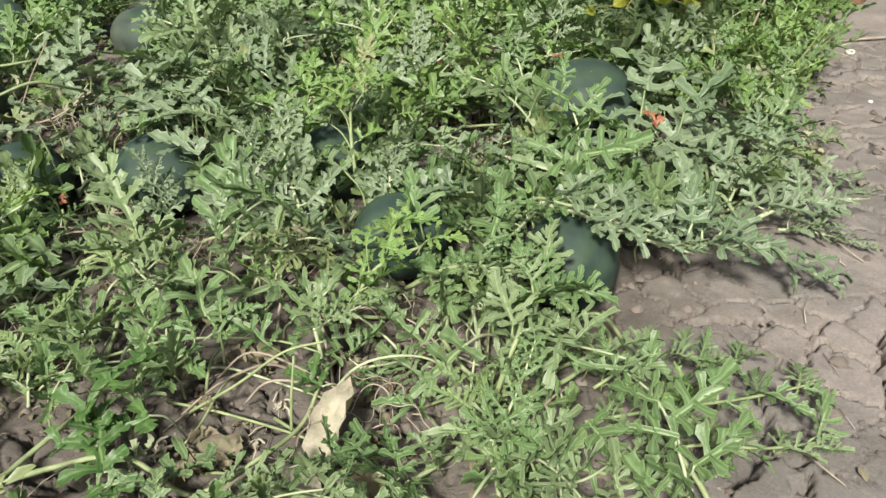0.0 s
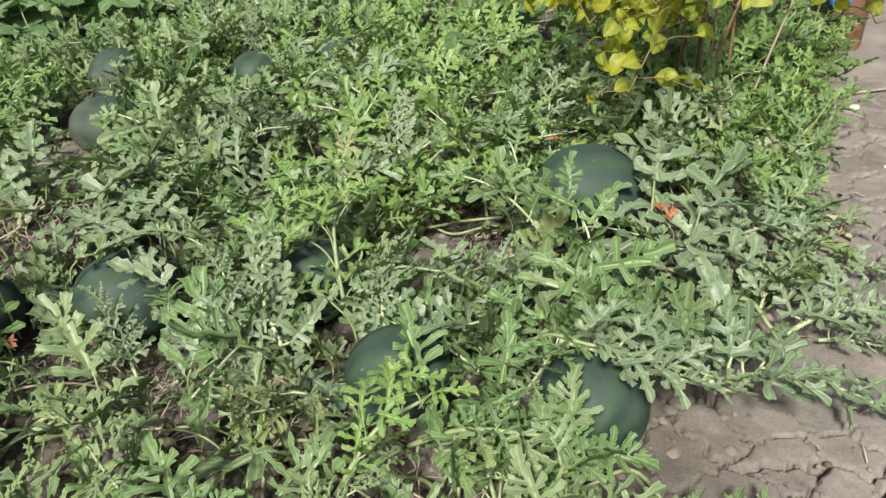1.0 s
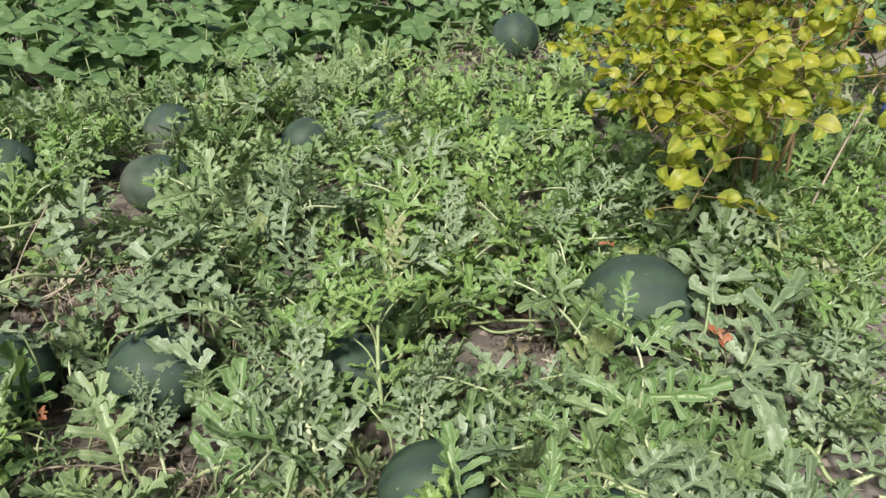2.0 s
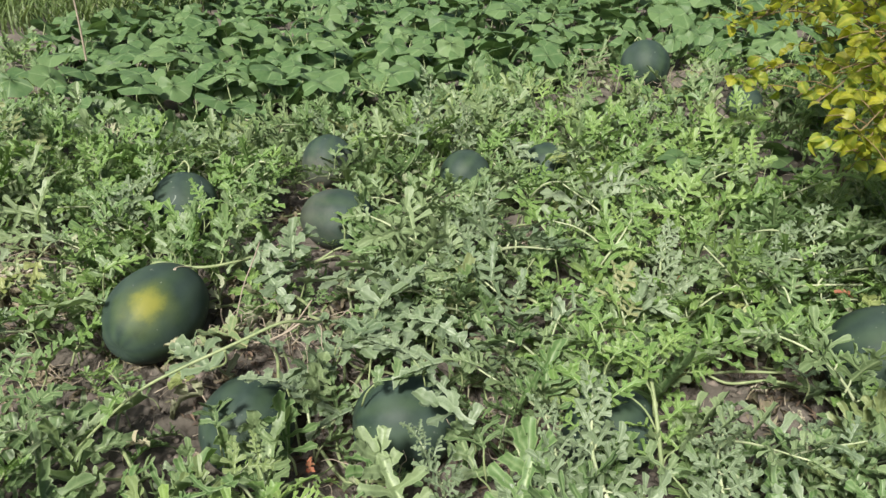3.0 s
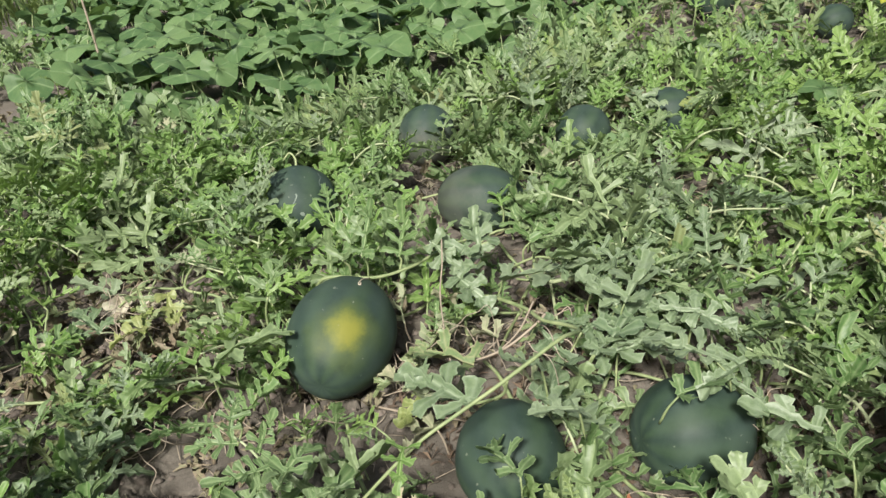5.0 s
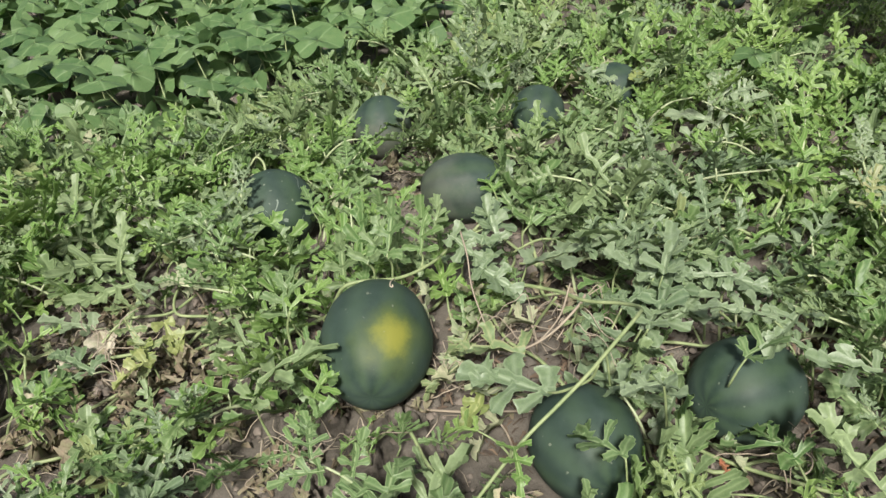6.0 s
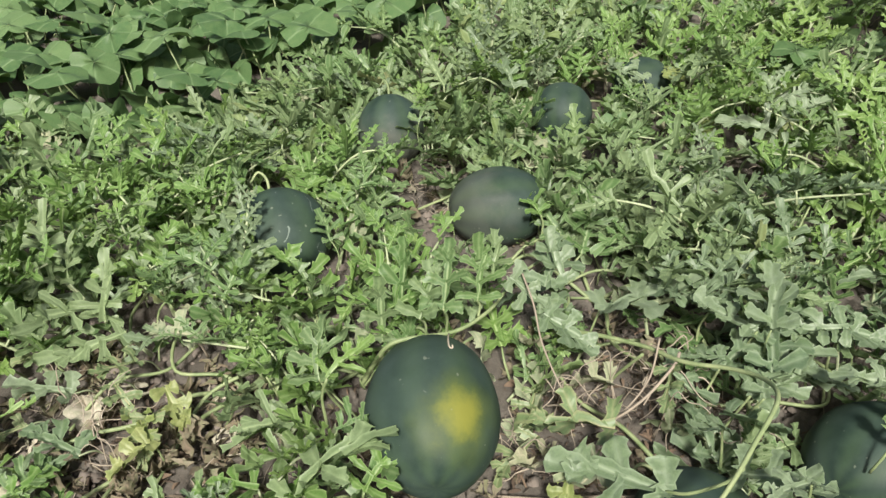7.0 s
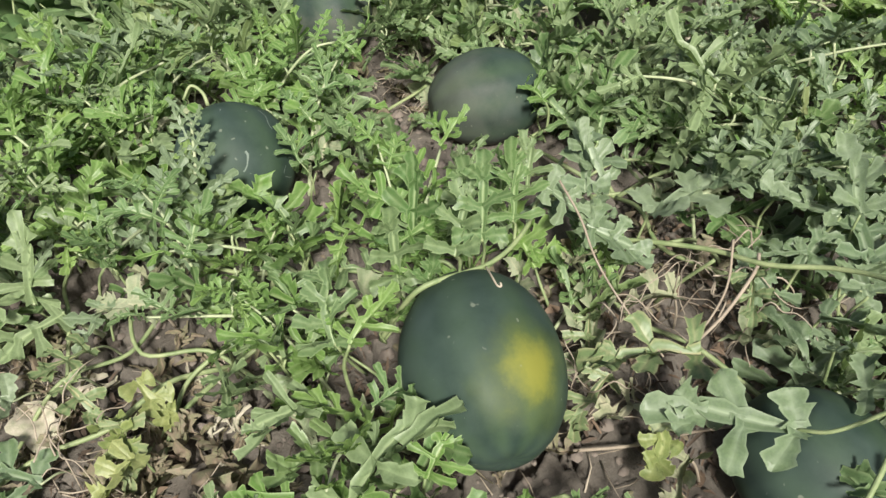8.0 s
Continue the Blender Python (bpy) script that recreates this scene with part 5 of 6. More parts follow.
while len(loose) < 46:
    x, y = rq.uniform(-0.25, 1.15), rq.uniform(3.2, 4.7)
    if all(math.hypot(x - a, y - b) > 0.09 for a, b in loose) and not any(math.hypot(x - m[0], y - m[1]) < m[2] + 0.14 for m in MELONS.values()):
        loose.append((x, y))
        leaf_object(rq.choice(SQUASH), pose(x, y, soil(x, y), rq.gauss(0, 16), rq.gauss(0, 16), rq.uniform(0, 360)) @ Matrix.Scale(rq.uniform(0.45, 0.8), 4), SQ[9])
# stray round leaves among the melons
for x, y, z, yaw in ((-0.66, 3.14, 0.03, 170), (-0.56, 3.16, -0.03, 150), (0.30, 3.75, 0.0, 20), (0.42, 3.7, 0.0, 200)):
    leaf_object(SQUASH[int(x * 7) % 14], pose(x, y, z, -10, 0, yaw) @ Matrix.Scale(0.65, 4), SQ[5])


# ---- the yellow shrub ----
def shrub():
    rnd = random.Random(31)
    root = new("shrub")
    base = Vector((0.96, 2.82, 0.0))
    root.matrix_world = pose(base.x, base.y, soil(base.x, base.y))
    tagged(root, "yellow-leaved shrub with thin brown upright stems", "shrub")
    ends = []
    while len(ends) < 46:
        e = Vector((rnd.uniform(0.2, 2.1), rnd.uniform(2.25, 4.7), rnd.uniform(0.48, 1.2)))
        if (e.x > 1.0 and e.z < 0.75) or (e.y < 2.6 and e.x < 0.5) or (e.x > 1.4 and e.y < 3.2):
            continue
        ends.append(e)
    ends += [Vector(v) for v in ((0.24, 3.42, 0.48), (0.56, 2.24, 0.52), (0.66, 2.30, 0.50), (0.60, 2.16, 0.58), (0.52, 2.36, 0.44), (0.45, 2.6, 0.5), (0.7, 2.2, 0.62),
          (1.38, 2.62, 0.50), (0.38, 3.0, 0.55), (0.54, 2.14, 0.40), (0.48, 2.42, 0.5), (0.62, 2.45, 0.46), (0.42, 2.55, 0.58), (0.55, 2.62, 0.62),
          (0.70, 2.40, 0.55), (0.36, 2.75, 0.6), (0.536, 2.774, 0.42), (0.6, 2.671, 0.46), (0.685, 2.766, 0.42), (0.726, 2.613, 0.5), (0.477, 2.628, 0.47),
          (0.632, 2.539, 0.5), (0.571, 2.872, 0.4))]
    ends += [Vector(v) for v in ((0.708, 2.815, 0.44), (0.765, 2.411, 0.55), (1.411, 2.705, 0.38), (1.355, 2.958, 0.4))]
    tips, mains = [], []
    for n, e in enumerate(sorted(ends, key=lambda v: -v.z)):
        end = e - base
        if n < 8:
            b = Vector((rnd.uniform(-0.10, 0.10), rnd.uniform(-0.06, 0.08), -0.02))
            knee = Vector((b.x + end.x * rnd.uniform(0.02, 0.2), b.y + end.y * rnd.uniform(0.02, 0.2), end.z * 0.5))
        else:
            near = min(mains, key=lambda m: min((q - end).length for q in m[4:12]))
            b = near[rnd.randrange(5, 11)]
            knee = b.lerp(end, 0.3) + Vector((0, 0, 0.04))
        mid = knee.lerp(end, 0.55) + Vector((0, 0, 0.06 + 0.08 * rnd.random()))
        pts = smoothed([b, knee, mid, end], 7)
        bm = bmesh.new()
        tube(bm, pts, rnd.uniform(0.0045, 0.0075) if n < 8 else 0.0035, 0.0018, 6)
        part("stem", bm, MAT_BARK, root)
        if n < 8:
            mains.append(pts)
        tips += [pts[j] for j in range(10, len(pts))]
    kinds = []
    for v in range(6):
        bm = bmesh.new()
        L = rnd.uniform(0.042, 0.062)
        spine = [Vector((0, L * q, 0.012 * math.sin(q * 3) - 0.014 * q * q)) for q in (0, 0.2, 0.45, 0.7, 0.9, 1.0)]
        ladder(bm, spine, [L * w for w in (0.04, 0.28, 0.39, 0.36, 0.20, 0.03)], Vector((1, 0, 0)), Vector((0, 0, 1)), rnd.uniform(0.0, 0.25))
        kinds.append(finish(bm, "leaf", (MAT_YELLOW,)))
    spots = []
    bm = bmesh.new()
    for p in tips:
        a = rnd.uniform(0, 6.28)
        q = p + rnd.uniform(0.06, 0.17) * Vector((math.cos(a), math.sin(a), rnd.uniform(-0.3, 0.5)))
        tw = smoothed([p, p.lerp(q, 0.5) + Vector((0, 0, 0.012)), q], 3)
        tube(bm, tw, 0.002, 0.001, 4)
        for c in tw[1:]:
            for sgn in (-1, 1):
                if rnd.random() < 0.26:
                    spots.append((Matrix.Translation(c) @ Euler((rnd.gauss(0.0, 0.75), rnd.gauss(0, 0.8), a - math.pi / 2 + sgn * rnd.uniform(0.4, 1.2))).to_matrix().to_4x4() @
                                  Matrix.Scale(rnd.uniform(0.6, 1.2), 4), rnd.choice(kinds)))
    tagged(part("branchwork", bm, MAT_BARK, root), kind="stuff")
    spots.sort(key=lambda v: v[0].translation.y)
    for m, me in spots[:300]:
        ob = new("leaf", me)
        ob.parent, ob.matrix_basis = root, m
    rest = bmesh.new()
    for m, me in spots[300:]:
        n0 = len(rest.verts)
        rest.from_mesh(me)
        rest.verts.ensure_lookup_table()
        bmesh.ops.transform(rest, matrix=m, verts=rest.verts[n0:])
    tagged(part("foliage", rest, MAT_YELLOW, root), kind="stuff")


shrub()


# ---- the post on the path ----
def post():
    x, y = 1.80, 3.68
    root = new("wooden_post")
    root.matrix_world = pose(x, y, soil(x, y))
    tagged(root, "dark brown weathered wooden post with blue cloth tied round", "post")
    bm = bmesh.new()

    def ringed(bm, z0, z1, n, r, amp, seed, aside=0.0):
        rings = []
        for i in range(n):
            z = z0 + (z1 - z0) * i / (n - 1)
            ring = []
            for j in range(24):
                a = 2 * math.pi * j / 24
                k = r + amp * noise.noise(Vector((math.cos(a) * 2.2, math.sin(a) * 2.2, z * 9 / (1 + seed) + seed)))
                ring.append(bm.verts.new((k * math.cos(a) + 0.012 * z + aside, k * math.sin(a) + aside * 0.4, z)))
            rings.append(ring)
        for p, q in zip(rings, rings[1:]):
            for j in range(24):
                bm.faces.new((p[j], p[(j + 1) % 24], q[(j + 1) % 24], q[j]))
        bm.faces.new(rings[-1])
        bm.faces.new(rings[0][::-1])

    ringed(bm, -0.1, 1.3, 16, 0.082, 0.014, 3)
    part("shaft", bm, MAT_POST, root)
    rag = bmesh.new()
    ringed(rag, 0.20, 0.44, 12, 0.062, 0.035, 0, -0.062)
    part("cloth", rag, MAT_BLUE, root, "crumpled blue cloth")
    knot = bmesh.new()
    bmesh.ops.create_icosphere(knot, subdivisions=3, radius=0.035)
    for v in knot.verts:
        v.co = v.co * (1 + 0.4 * noise.noise(v.co * 40)) + Vector((-0.10, -0.05, 0.36))
    part("knot", knot, MAT_RED, root, "small orange-red knot of cloth")


post()


# ---- loose things on the ground ----
def dry_leaf(kind, k, x, y, yaw, size=1.0, label="curled brown dead leaf lying on the soil", z=0.006, tilt=0.0, group="dead leaves"):
    ob = new("dead_leaf", kind[k % len(kind)])
    ob.matrix_world = pose(x, y, soil(x, y) + z, tilt, 0, yaw) @ Matrix.Scale(size, 4)
    tagged(ob, label, "dead leaf", group)


BLEACH = "bleached papery dead leaf with ragged edges"
for a in ((3, -0.925, 1.47, 80, 0.8), (0, -0.83, 1.40, 200, 0.8), (2, -2.2, 1.9, 120, 0.7)):
    dry_leaf(PALE, *a, label=BLEACH)


def shrivelled(rnd, mat, size):
    """A dead leaf dried to a knot of curled, twisted strips."""
    bm = bmesh.new()
    for k in range(rnd.randrange(9, 14)):
        a, ln, up = rnd.uniform(0, 6.28), size * rnd.uniform(0.4, 1.0), rnd.uniform(0.0, 0.6)
        p, spine, wid = Vector((rnd.gauss(0, size * 0.15), rnd.gauss(0, size * 0.15), rnd.uniform(0.0, size * 0.2))), [], []
        for j in range(6):
            spine.append(p.copy())
            wid.append(size * rnd.uniform(0.05, 0.14) * (1 - 0.12 * j))
            a += rnd.gauss(0, 0.45)
            up -= rnd.uniform(0.0, 0.45)
            p = p + Vector((math.cos(a), math.sin(a), up)) * ln / 5
            p.z = max(p.z, 0.001)
        ladder(bm, spine, wid, Vector((-math.sin(a), math.cos(a), rnd.gauss(0, 0.5))), Vector((0, 0, 1)), rnd.uniform(-1.2, 1.6))
    return finish(bm, "dead_leaf", (mat,))


rv = random.Random(27)
CURLED = [shrivelled(rv, MAT_BROWN if k % 4 else MAT_PALE, rv.uniform(0.05, 0.075)) for k in range(8)]


def papery(rnd, mat, long=0.17, wide=0.075):
    """A large dead leaf: one bleached sheet with a torn edge, folds and a hole-like notch."""
    bm = bmesh.new()
    uvl = bm.loops.layers.uv.verify()
    ph, rows = rnd.uniform(0, 20), []
    for i in range(17):
        v = i / 16
        w = wide * (math.sin(math.pi * min(0.04 + v * 0.98, 1.0)) ** 0.6) * (1 + 0.55 * noise.noise(Vector((v * 6, ph, 0))))
        rows.append([bm.verts.new(Vector((u * w * (1 + 0.35 * noise.noise(Vector((v * 9, u * 3, ph)))), v * long, 0.012 + 0.028 * math.sin(v * 3.0) + 0.5 * wide * u * u * (0.5 + v)
                                          + 0.03 * noise.noise(Vector((u * 2.2, v * 5, ph + 3))) + 0.008 * noise.noise(Vector((u * 6, v * 14, ph + 5)))))) for u in (-1, -0.6, -0.2, 0.2, 0.6, 1)])
    for a, b in zip(rows, rows[1:]):
        for j in range(5):
            f = bm.faces.new((a[j], a[j + 1], b[j + 1], b[j]))
            for l, u in zip(f.loops, (j, j + 1, j + 1, j)):
                l[uvl].uv = (0.15 + u * 0.14, 3.0)
    return finish(bm, "dead_leaf", (mat,))


for k, (x, y, size) in enumerate(((-2.20, 2.56, 1.5), (-2.16, 2.52, 1.3), (-2.25, 2.58, 1.2), (-1.95, 2.62, 1.2), (-1.93, 2.58, 1.0), (-2.02, 2.08, 1.3), (-1.98, 2.02, 1.1), (-2.10, 2.16, 1.2), (-1.60, 2.12, 1.0), (-1.56, 2.02, 1.0))):
    dry_leaf(CURLED, 1 + k % 7, x, y, 40 * k, size, "shrivelled brown leaf remains in a dry knot")
rp = random.Random(19)
SHEETS = [papery(rp, MAT_BROWN if k > 1 else MAT_PALE, rp.uniform(0.11, 0.17), rp.uniform(0.04, 0.06)) for k in range(4)]
SHEETS.append(papery(rp, MAT_PALE, 0.20, 0.030))
dry_leaf(SHEETS, 4, -0.085, 0.86, -14, 0.95, BLEACH, 0.004, 22)
for a in ((1, -0.072, 0.835, 70, 0.55), (2, -0.241, 0.869, -10, 0.5), (3, -0.279, 0.901, 30, 0.45), (3, -0.349, 1.075, 100, 0.6), (0, -2.15, 2.30, 20, 0.62), (0, -2.24, 2.17, 100, 0.6), (3, -0.999, 1.374, 70, 0.5), (2, -2.04, 2.28, 140, 0.4), (2, -1.92, 2.02, 220, 0.35),
          (1, -2.16, 1.84, 80, 0.5), (3, -0.62, 1.56, 30, 0.4), (2, -0.30, 1.40, 200, 0.4), (3, -0.44, 1.36, 120, 0.45)):
    dry_leaf(SHEETS, *a, label=BLEACH)
RED = leaf_set(8, 2, (MAT_RED, MAT_DRYVINE), long=(0.07, 0.09), petiole=(0.0, 0.01), pitch=(20, 50), fold=(0.6, 1.0), droop=(0.2, 0.7), narrow=(1.1, 1.4), crumple=(0.1, 0.2))
dry_leaf(RED, 0, -0.005, 2.48, 0, 0.9, "reddish withered leaf among green foliage", 0.06, 30)
dry_leaf(RED, 1, 0.625, 1.93, 40, 0.8, "reddish withered leaf among green foliage", 0.13, 20)
dry_leaf(RED, 1, 0.40, 2.30, 90, 0.5, "reddish withered leaf among green foliage", 0.2, 20)
dry_leaf(RED, 0, -0.877, 1.60, 10, 0.4, "reddish withered leaf among green foliage", 0.10, 20)
rd = random.Random(61)
for _ in range(90):
    x, y = rd.gauss(-2.05, 0.25), rd.gauss(2.05, 0.25)
    if cover(x, y) < 0.95 or rd.random() < 0.4:
        dry_leaf(CURLED if rd.random() < 0.8 else DRY, rd.randrange(8), x, y, rd.uniform(0, 360), rd.uniform(0.5, 1.1))
for bx, by, br in BARE:
    for _ in range(int(3 + 12 * br)):
        a, d = rd.uniform(0, 6.28), br * rd.uniform(0.3, 1.3)
        x, y = bx + d * math.cos(a), by + d * math.sin(a)
        if x < path_edge(y) + 0.1 and y < 4.5 and not any(math.hypot(x - m[0], y - m[1]) < m[2] for m in MELONS.values()) and rd.random() < 0.6:
            dry_leaf(rd.choice((DRY, CURLED, CURLED)), rd.randrange(8), x, y, rd.uniform(0, 360), rd.uniform(0.5, 0.9))


def tangle(x, y, z, size, n, seed):
    """A knot of dried tendrils and stems."""
    rnd = random.Random(seed)
    root = new("dried_vine_tangle")
    root.matrix_world = pose(x, y, soil(x, y))
    tagged(root, "tangle of dried tan vine stems and tendrils", "dry vine", "dried vine tangles")
    for k in range(n):
        p = Vector((rnd.gauss(0, size * 0.4), rnd.gauss(0, size * 0.4), abs(rnd.gauss(z, z * 0.6)) + 0.004))
        a, pts = rnd.uniform(0, 6.28), []
        for j in range(7):
            pts.append(p.copy())
            a += rnd.gauss(0, 0.8)
            p += Vector((math.cos(a), math.sin(a), 0)) * size * 0.28
            p.z = max(0.004, p.z + rnd.gauss(-0.004, 0.016))
        pts[0].z = 0.003 if k % 3 == 0 else pts[0].z
        bm = bmesh.new()
        tube(bm, smoothed(pts, 4), rnd.uniform(0.0009, 0.0020), 0.0008, 5)
        part("strand", bm, MAT_DRYVINE, root)


for k, a in enumerate(((-2.12, 2.24, 0.04, 0.09, 16), (-2.22, 2.36, 0.04, 0.08, 8), (-1.98, 2.02, 0.03, 0.09, 7), (-1.02, 2.10, 0.08, 0.10, 16),
          (-0.56, 1.88, 0.06, 0.08, 12), (-1.22, 2.12, 0.05, 0.10, 14), (-0.40, 1.28, 0.05, 0.12, 14), (0.05, 1.02, 0.04, 0.10, 10), (0.03, 1.66, 0.05, 0.09, 9),
          (0.22, 4.72, 0.07, 0.14, 16), (-0.42, 2.86, 0.02, 0.12, 10), (-0.05, 1.92, 0.03, 0.10, 9), (0.62, 1.72, 0.04, 0.12, 12), (-1.62, 1.88, 0.03, 0.10, 10),
          (-2.0, 1.75, 0.03, 0.12, 7), (-2.35, 2.0, 0.04, 0.12, 7))):
    tangle(*a, 300 + k)
for k, a in enumerate(((-1.85, 1.92, 0.04, 0.10, 10), (-2.5, 2.4, 0.04, 0.12, 6), (-0.68, 1.12, 0.04, 0.12, 12), (-1.30, 2.95, 0.03, 0.09, 9), (-0.08, 4.66, 0.14, 0.14, 18), (-0.50, 1.50, 0.03, 0.10, 12), (-0.22, 1.42, 0.03, 0.10, 12), (-0.75, 1.58, 0.04, 0.09, 10), (0.02, 1.28, 0.03, 0.08, 8), (-0.10, 0.95, 0.03, 0.09, 9), (-1.30, 2.02, 0.03, 0.08, 10), (-0.95, 2.12, 0.05, 0.11, 14))):
    tangle(*a, 316 + k)


def stick(pts, r, label):
    bm = bmesh.new()
    tube(bm, smoothed([Vector((x, y, soil(x, y) + z)) for x, y, z in pts], 5), r, r * 0.6, 7)
    ob = part("stick", bm, MAT_DRYVINE)
    tagged(ob, label, "stick")


stick([(1.50, 3.06, 0.006), (1.75, 3.10, 0.012), (2.1, 3.12, 0.008)], 0.006, "thin pale dry stick lying on the path")
stick([(1.05, 2.72, 0.0), (1.10, 2.74, 0.22), (1.22, 2.82, 0.55)], 0.005, "pale dry cane leaning beside the shrub")
stick([(-0.55, 2.86, 0.01), (-0.42, 2.93, 0.02), (-0.28, 2.97, 0.012)], 0.004, "pale dry stick lying on bare soil")
stick([(-3.2, 4.55, 0.0), (-3.22, 4.6, 0.4), (-3.28, 4.68, 0.9)], 0.007, "thin pale cane standing among squash leaves")


def stone(x, y, r, seed, label="small pale stone lying on the path"):
    bm = bmesh.new()
    bmesh.ops.create_icosphere(bm, subdivisions=2, radius=r)
    for v in bm.verts:
        v.co *= 1 + 0.3 * noise.noise(v.co / r + Vector((seed, 0, 0)))
        v.co.z = v.co.z * 0.6
    ob = part("stone", bm, MAT_STONE)
    ob.matrix_world = pose(x, y, soil(x, y) + r * 0.35)
    tagged(ob, label, "stone", "stones on the path")


stone(1.54, 2.94, 0.018, 1)
stone(1.72, 2.90, 0.012, 2)
stone(0.515, 1.17, 0.010, 3)
stone(1.42, 2.45, 0.008, 4)
stone(1.66, 2.6, 0.009, 5)


def scatter(name, n, region, seed, make, mat, label, category):
    """Many small loose pieces as one object."""
    rnd = random.Random(seed)
    bm = bmesh.new()
    done = 0
    while done < n:
        x, y = rnd.uniform(*region[0]), rnd.uniform(*region[1])
        done += 1
        make(bm, rnd, x, y)
    tagged(part(name, bm, mat), label, category, kind="stuff")


def clod(bm, rnd, x, y):
    if x > path_edge(y) + 0.05 and rnd.random() < 0.7:
        return
    if any(math.hypot(x - m[0], y - m[1]) < m[2] for m in MELONS.values()):
        return
    r = rnd.uniform(0.003, 0.008) + 0.010 * rnd.random() ** 5
    c = Vector((x, y, soil(x, y) + r * 0.2))
    vs = [bm.verts.new(c + Vector((px * r * rnd.uniform(0.7, 1.3), py * r * rnd.uniform(0.7, 1.3), pz * r * rnd.uniform(0.5, 1.0)))) for px, py, pz in
          ((1, 0, 0), (0.5, 0.87, 0), (-0.5, 0.87, 0), (-1, 0, 0), (-0.5, -0.87, 0), (0.5, -0.87, 0), (0.35, 0.2, 0.9), (-0.35, 0.2, 0.9), (0, -0.4, 0.9))]
    ring, cap = vs[:6], vs[6:]
    for f in ((0, 1, 6), (1, 2, 7), (1, 7, 6), (2, 3, 7), (3, 4, 8), (3, 8, 7), (4, 5, 8), (5, 0, 6), (5, 6, 8), (6, 7, 8)):
        bm.faces.new([vs[i] for i in f])


def straw(bm, rnd, x, y):
    if x > path_edge(y) + 0.05 and rnd.random() < 0.6:
        return
    a, ln = rnd.uniform(0, 6.28), rnd.uniform(0.02, 0.09)
    p = Vector((x, y, soil(x, y) + 0.004))
    q = p + Vector((math.cos(a) * ln, math.sin(a) * ln, rnd.uniform(0.0, 0.015)))
    tube(bm, [p, p.lerp(q, 0.5) + Vector((rnd.gauss(0, 0.004), rnd.gauss(0, 0.004), 0.004)), q], rnd.uniform(0.0008, 0.0018), 0.0007, 4)


def chip(bm, rnd, x, y):
    if x > path_edge(y) + 0.02 and rnd.random() < 0.9:
        return
    a, ln = rnd.uniform(0, 6.28), rnd.uniform(0.008, 0.03)
    d = Vector((math.cos(a), math.sin(a), rnd.uniform(-0.1, 0.3)))
    p = Vector((x, y, soil(x, y) + 0.006))
    ladder(bm, [p, p + d * ln * 0.5 + Vector((0, 0, 0.003)), p + d * ln], [ln * 0.1, ln * 0.3, ln * 0.05], Vector((-d.y, d.x, 0)), Vector((0, 0, 1)), rnd.uniform(-0.3, 0.8))


def blade(bm, rnd, x, y, wide=0.003):
    a, h = rnd.uniform(0, 6.28), rnd.uniform(0.10, 0.30)
    d = Vector((math.cos(a), math.sin(a), 0))
    p = Vector((x, y, soil(x, y) - 0.005))
    ladder(bm, [p, p + d * h * 0.12 + Vector((0, 0, h * 0.5)), p + d * h * 0.45 + Vector((0, 0, h * 0.85)), p + d * h * 0.8 + Vector((0, 0, h * 0.9))], [wide, wide, wide * 0.7, 0.0004],
           Vector((-d.y, d.x, 0)), Vector((0, 0, 1)), 0.3)


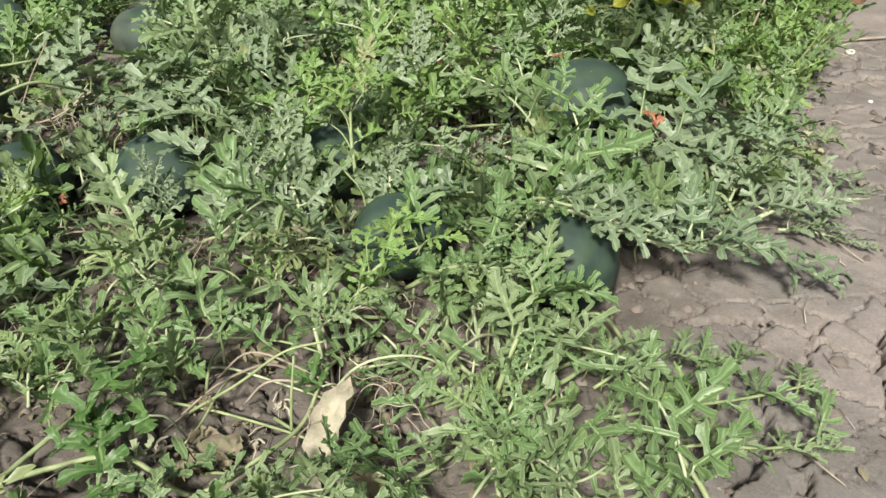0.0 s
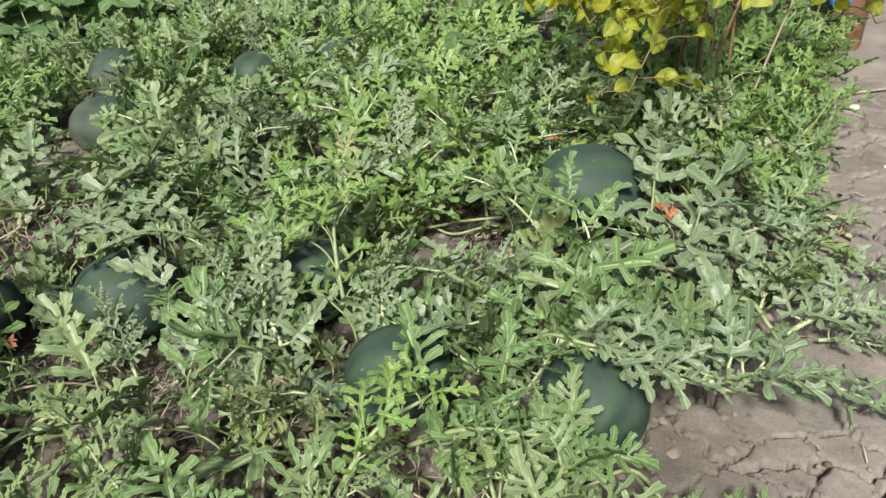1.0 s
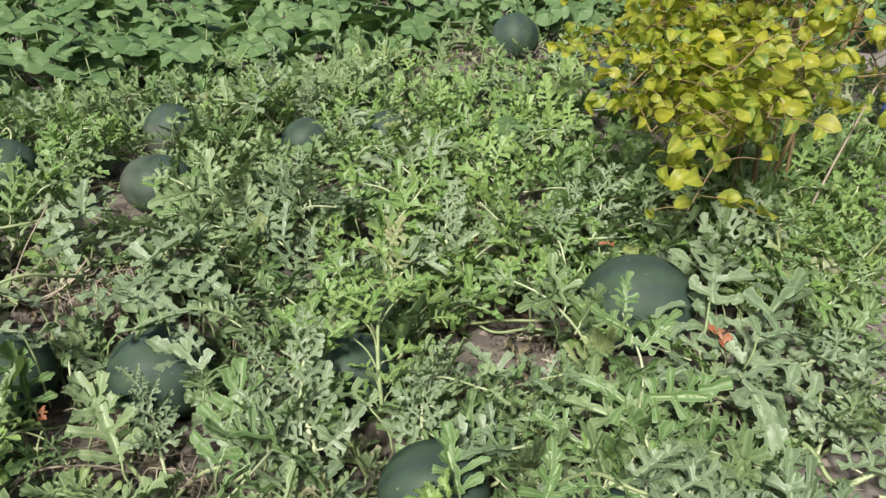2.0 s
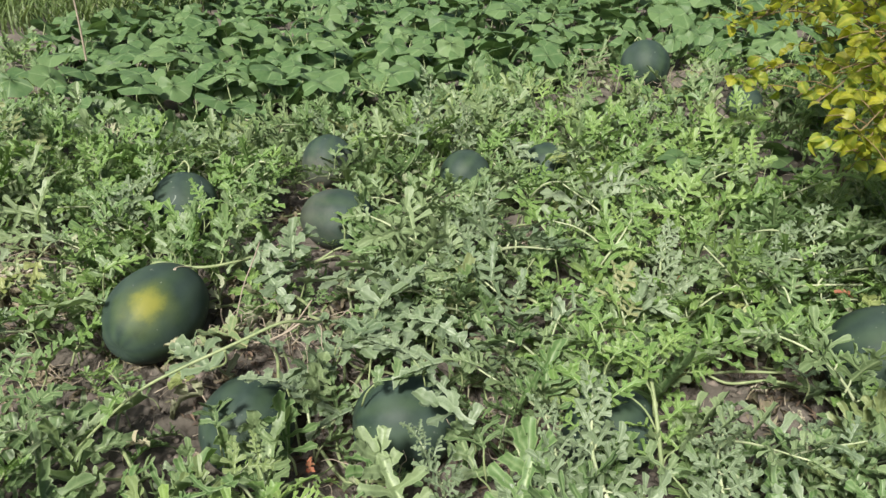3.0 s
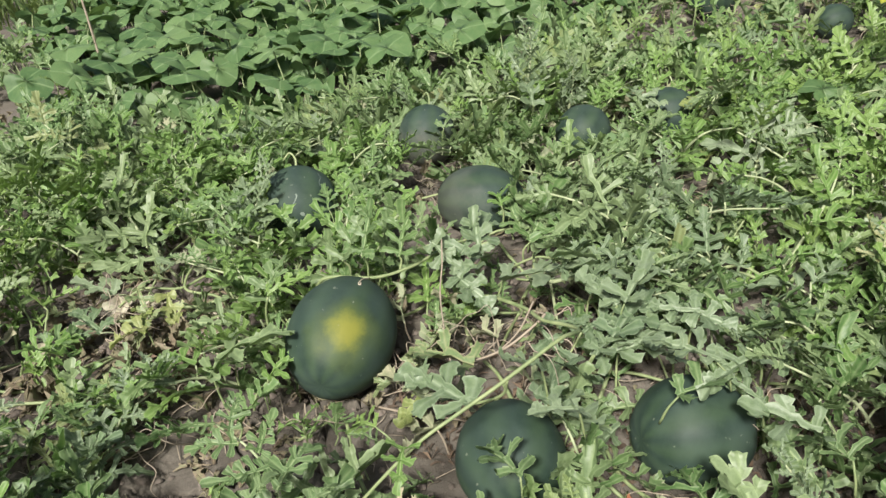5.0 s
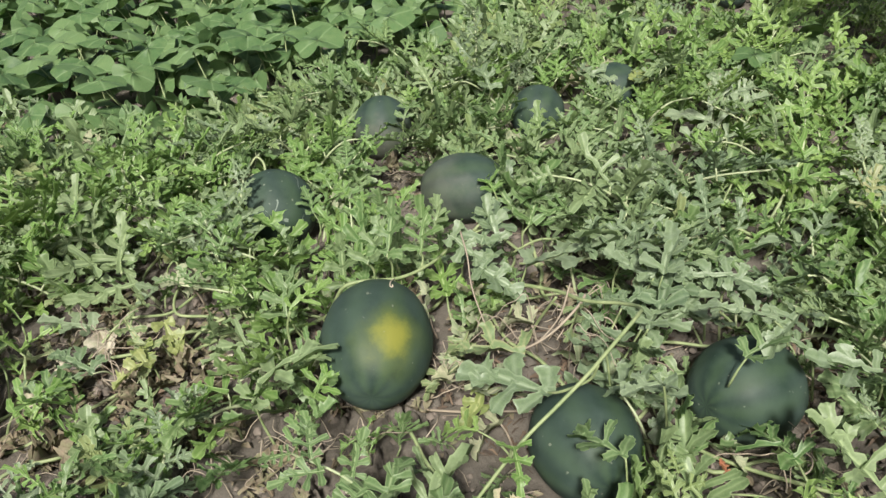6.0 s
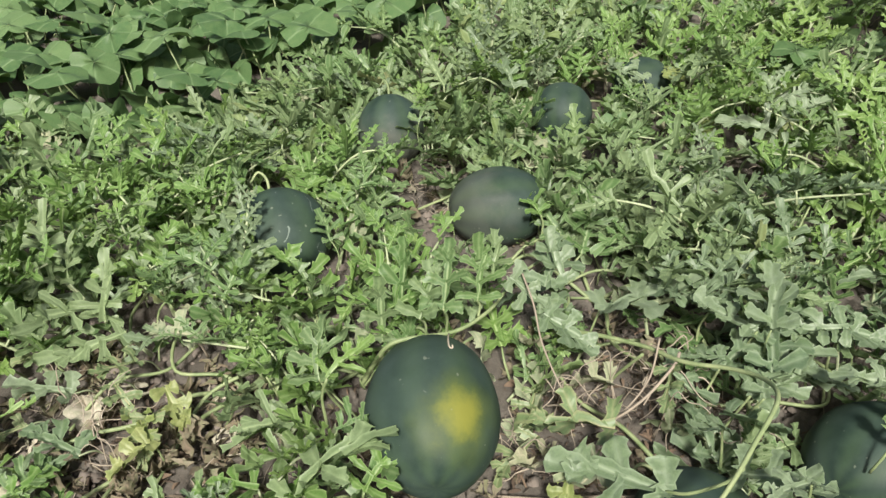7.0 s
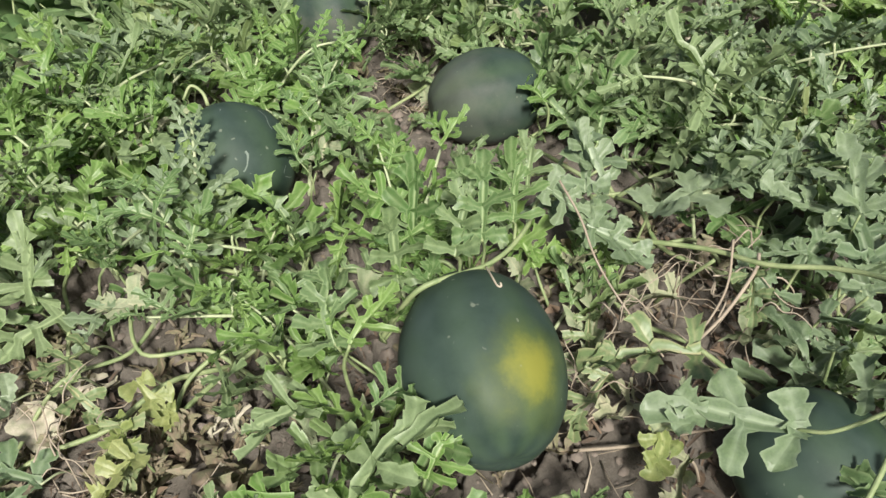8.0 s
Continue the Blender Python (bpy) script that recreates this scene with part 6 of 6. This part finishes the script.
scatter("soil_clods", 7000, ((-2.5, 1.5), (0.65, 3.0)), 71, clod, MAT_CLOD, "small crumbled lumps of dry soil", "soil")
scatter("straw_litter", 1500, ((-2.6, 2.0), (0.6, 4.5)), 72, straw, MAT_DRYVINE, "thin scattered dry straw and twig ends", "litter")
scatter("leaf_litter", 1500, ((-2.6, 2.2), (0.6, 4.6)), 73, chip, MAT_BROWN, "scattered crumbs of brown dead leaves", "litter")
# dead leaf scraps, coloured near black to stand in for shade under the foliage
MAT_SHADE_LITTER = plain_material("shade_dark_litter", (0.035, 0.025, 0.018), (0.13, 0.09, 0.06), 20.0, 0.9, 90.0, 0.003, island=True)


def shade_scrap(bm, rnd, x, y):
    # spots where the soil should look shaded: x, y, radius
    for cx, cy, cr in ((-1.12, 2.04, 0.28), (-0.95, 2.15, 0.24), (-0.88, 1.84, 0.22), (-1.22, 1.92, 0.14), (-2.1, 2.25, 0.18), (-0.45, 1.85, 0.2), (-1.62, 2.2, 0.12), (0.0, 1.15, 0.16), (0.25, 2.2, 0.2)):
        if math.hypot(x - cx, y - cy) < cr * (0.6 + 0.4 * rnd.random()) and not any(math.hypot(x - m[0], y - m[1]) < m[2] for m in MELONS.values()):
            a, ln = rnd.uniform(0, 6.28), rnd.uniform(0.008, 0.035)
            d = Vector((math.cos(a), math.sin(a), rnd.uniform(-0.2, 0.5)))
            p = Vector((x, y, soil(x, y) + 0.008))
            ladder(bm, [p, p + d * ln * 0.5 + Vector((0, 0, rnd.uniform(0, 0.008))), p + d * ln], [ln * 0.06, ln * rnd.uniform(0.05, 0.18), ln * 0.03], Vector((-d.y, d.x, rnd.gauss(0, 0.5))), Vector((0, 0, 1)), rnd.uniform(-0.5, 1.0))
            return


scatter("shade_litter", 12000, ((-2.4, 0.5), (0.95, 2.5)), 75, shade_scrap, MAT_SHADE_LITTER, "dead leaf scraps coloured dark to deepen the shade on the soil", "litter")
scatter("weed_grass", 350, ((0.75, 1.5), (2.3, 3.5)), 76, lambda bm, rnd, x, y: blade(bm, rnd, x, y) if x < path_edge(y) - 0.05 else None, MAT_WEED, "thin yellow-green weed grass beside the shrub", "grass")
scatter("grass", 6500, ((-8.5, -3.6), (5.9, 9.0)), 74, lambda bm, rnd, x, y: blade(bm, rnd, x, y, 0.007), MAT_GRASS, "tufted green grass beyond the bare strip", "grass")
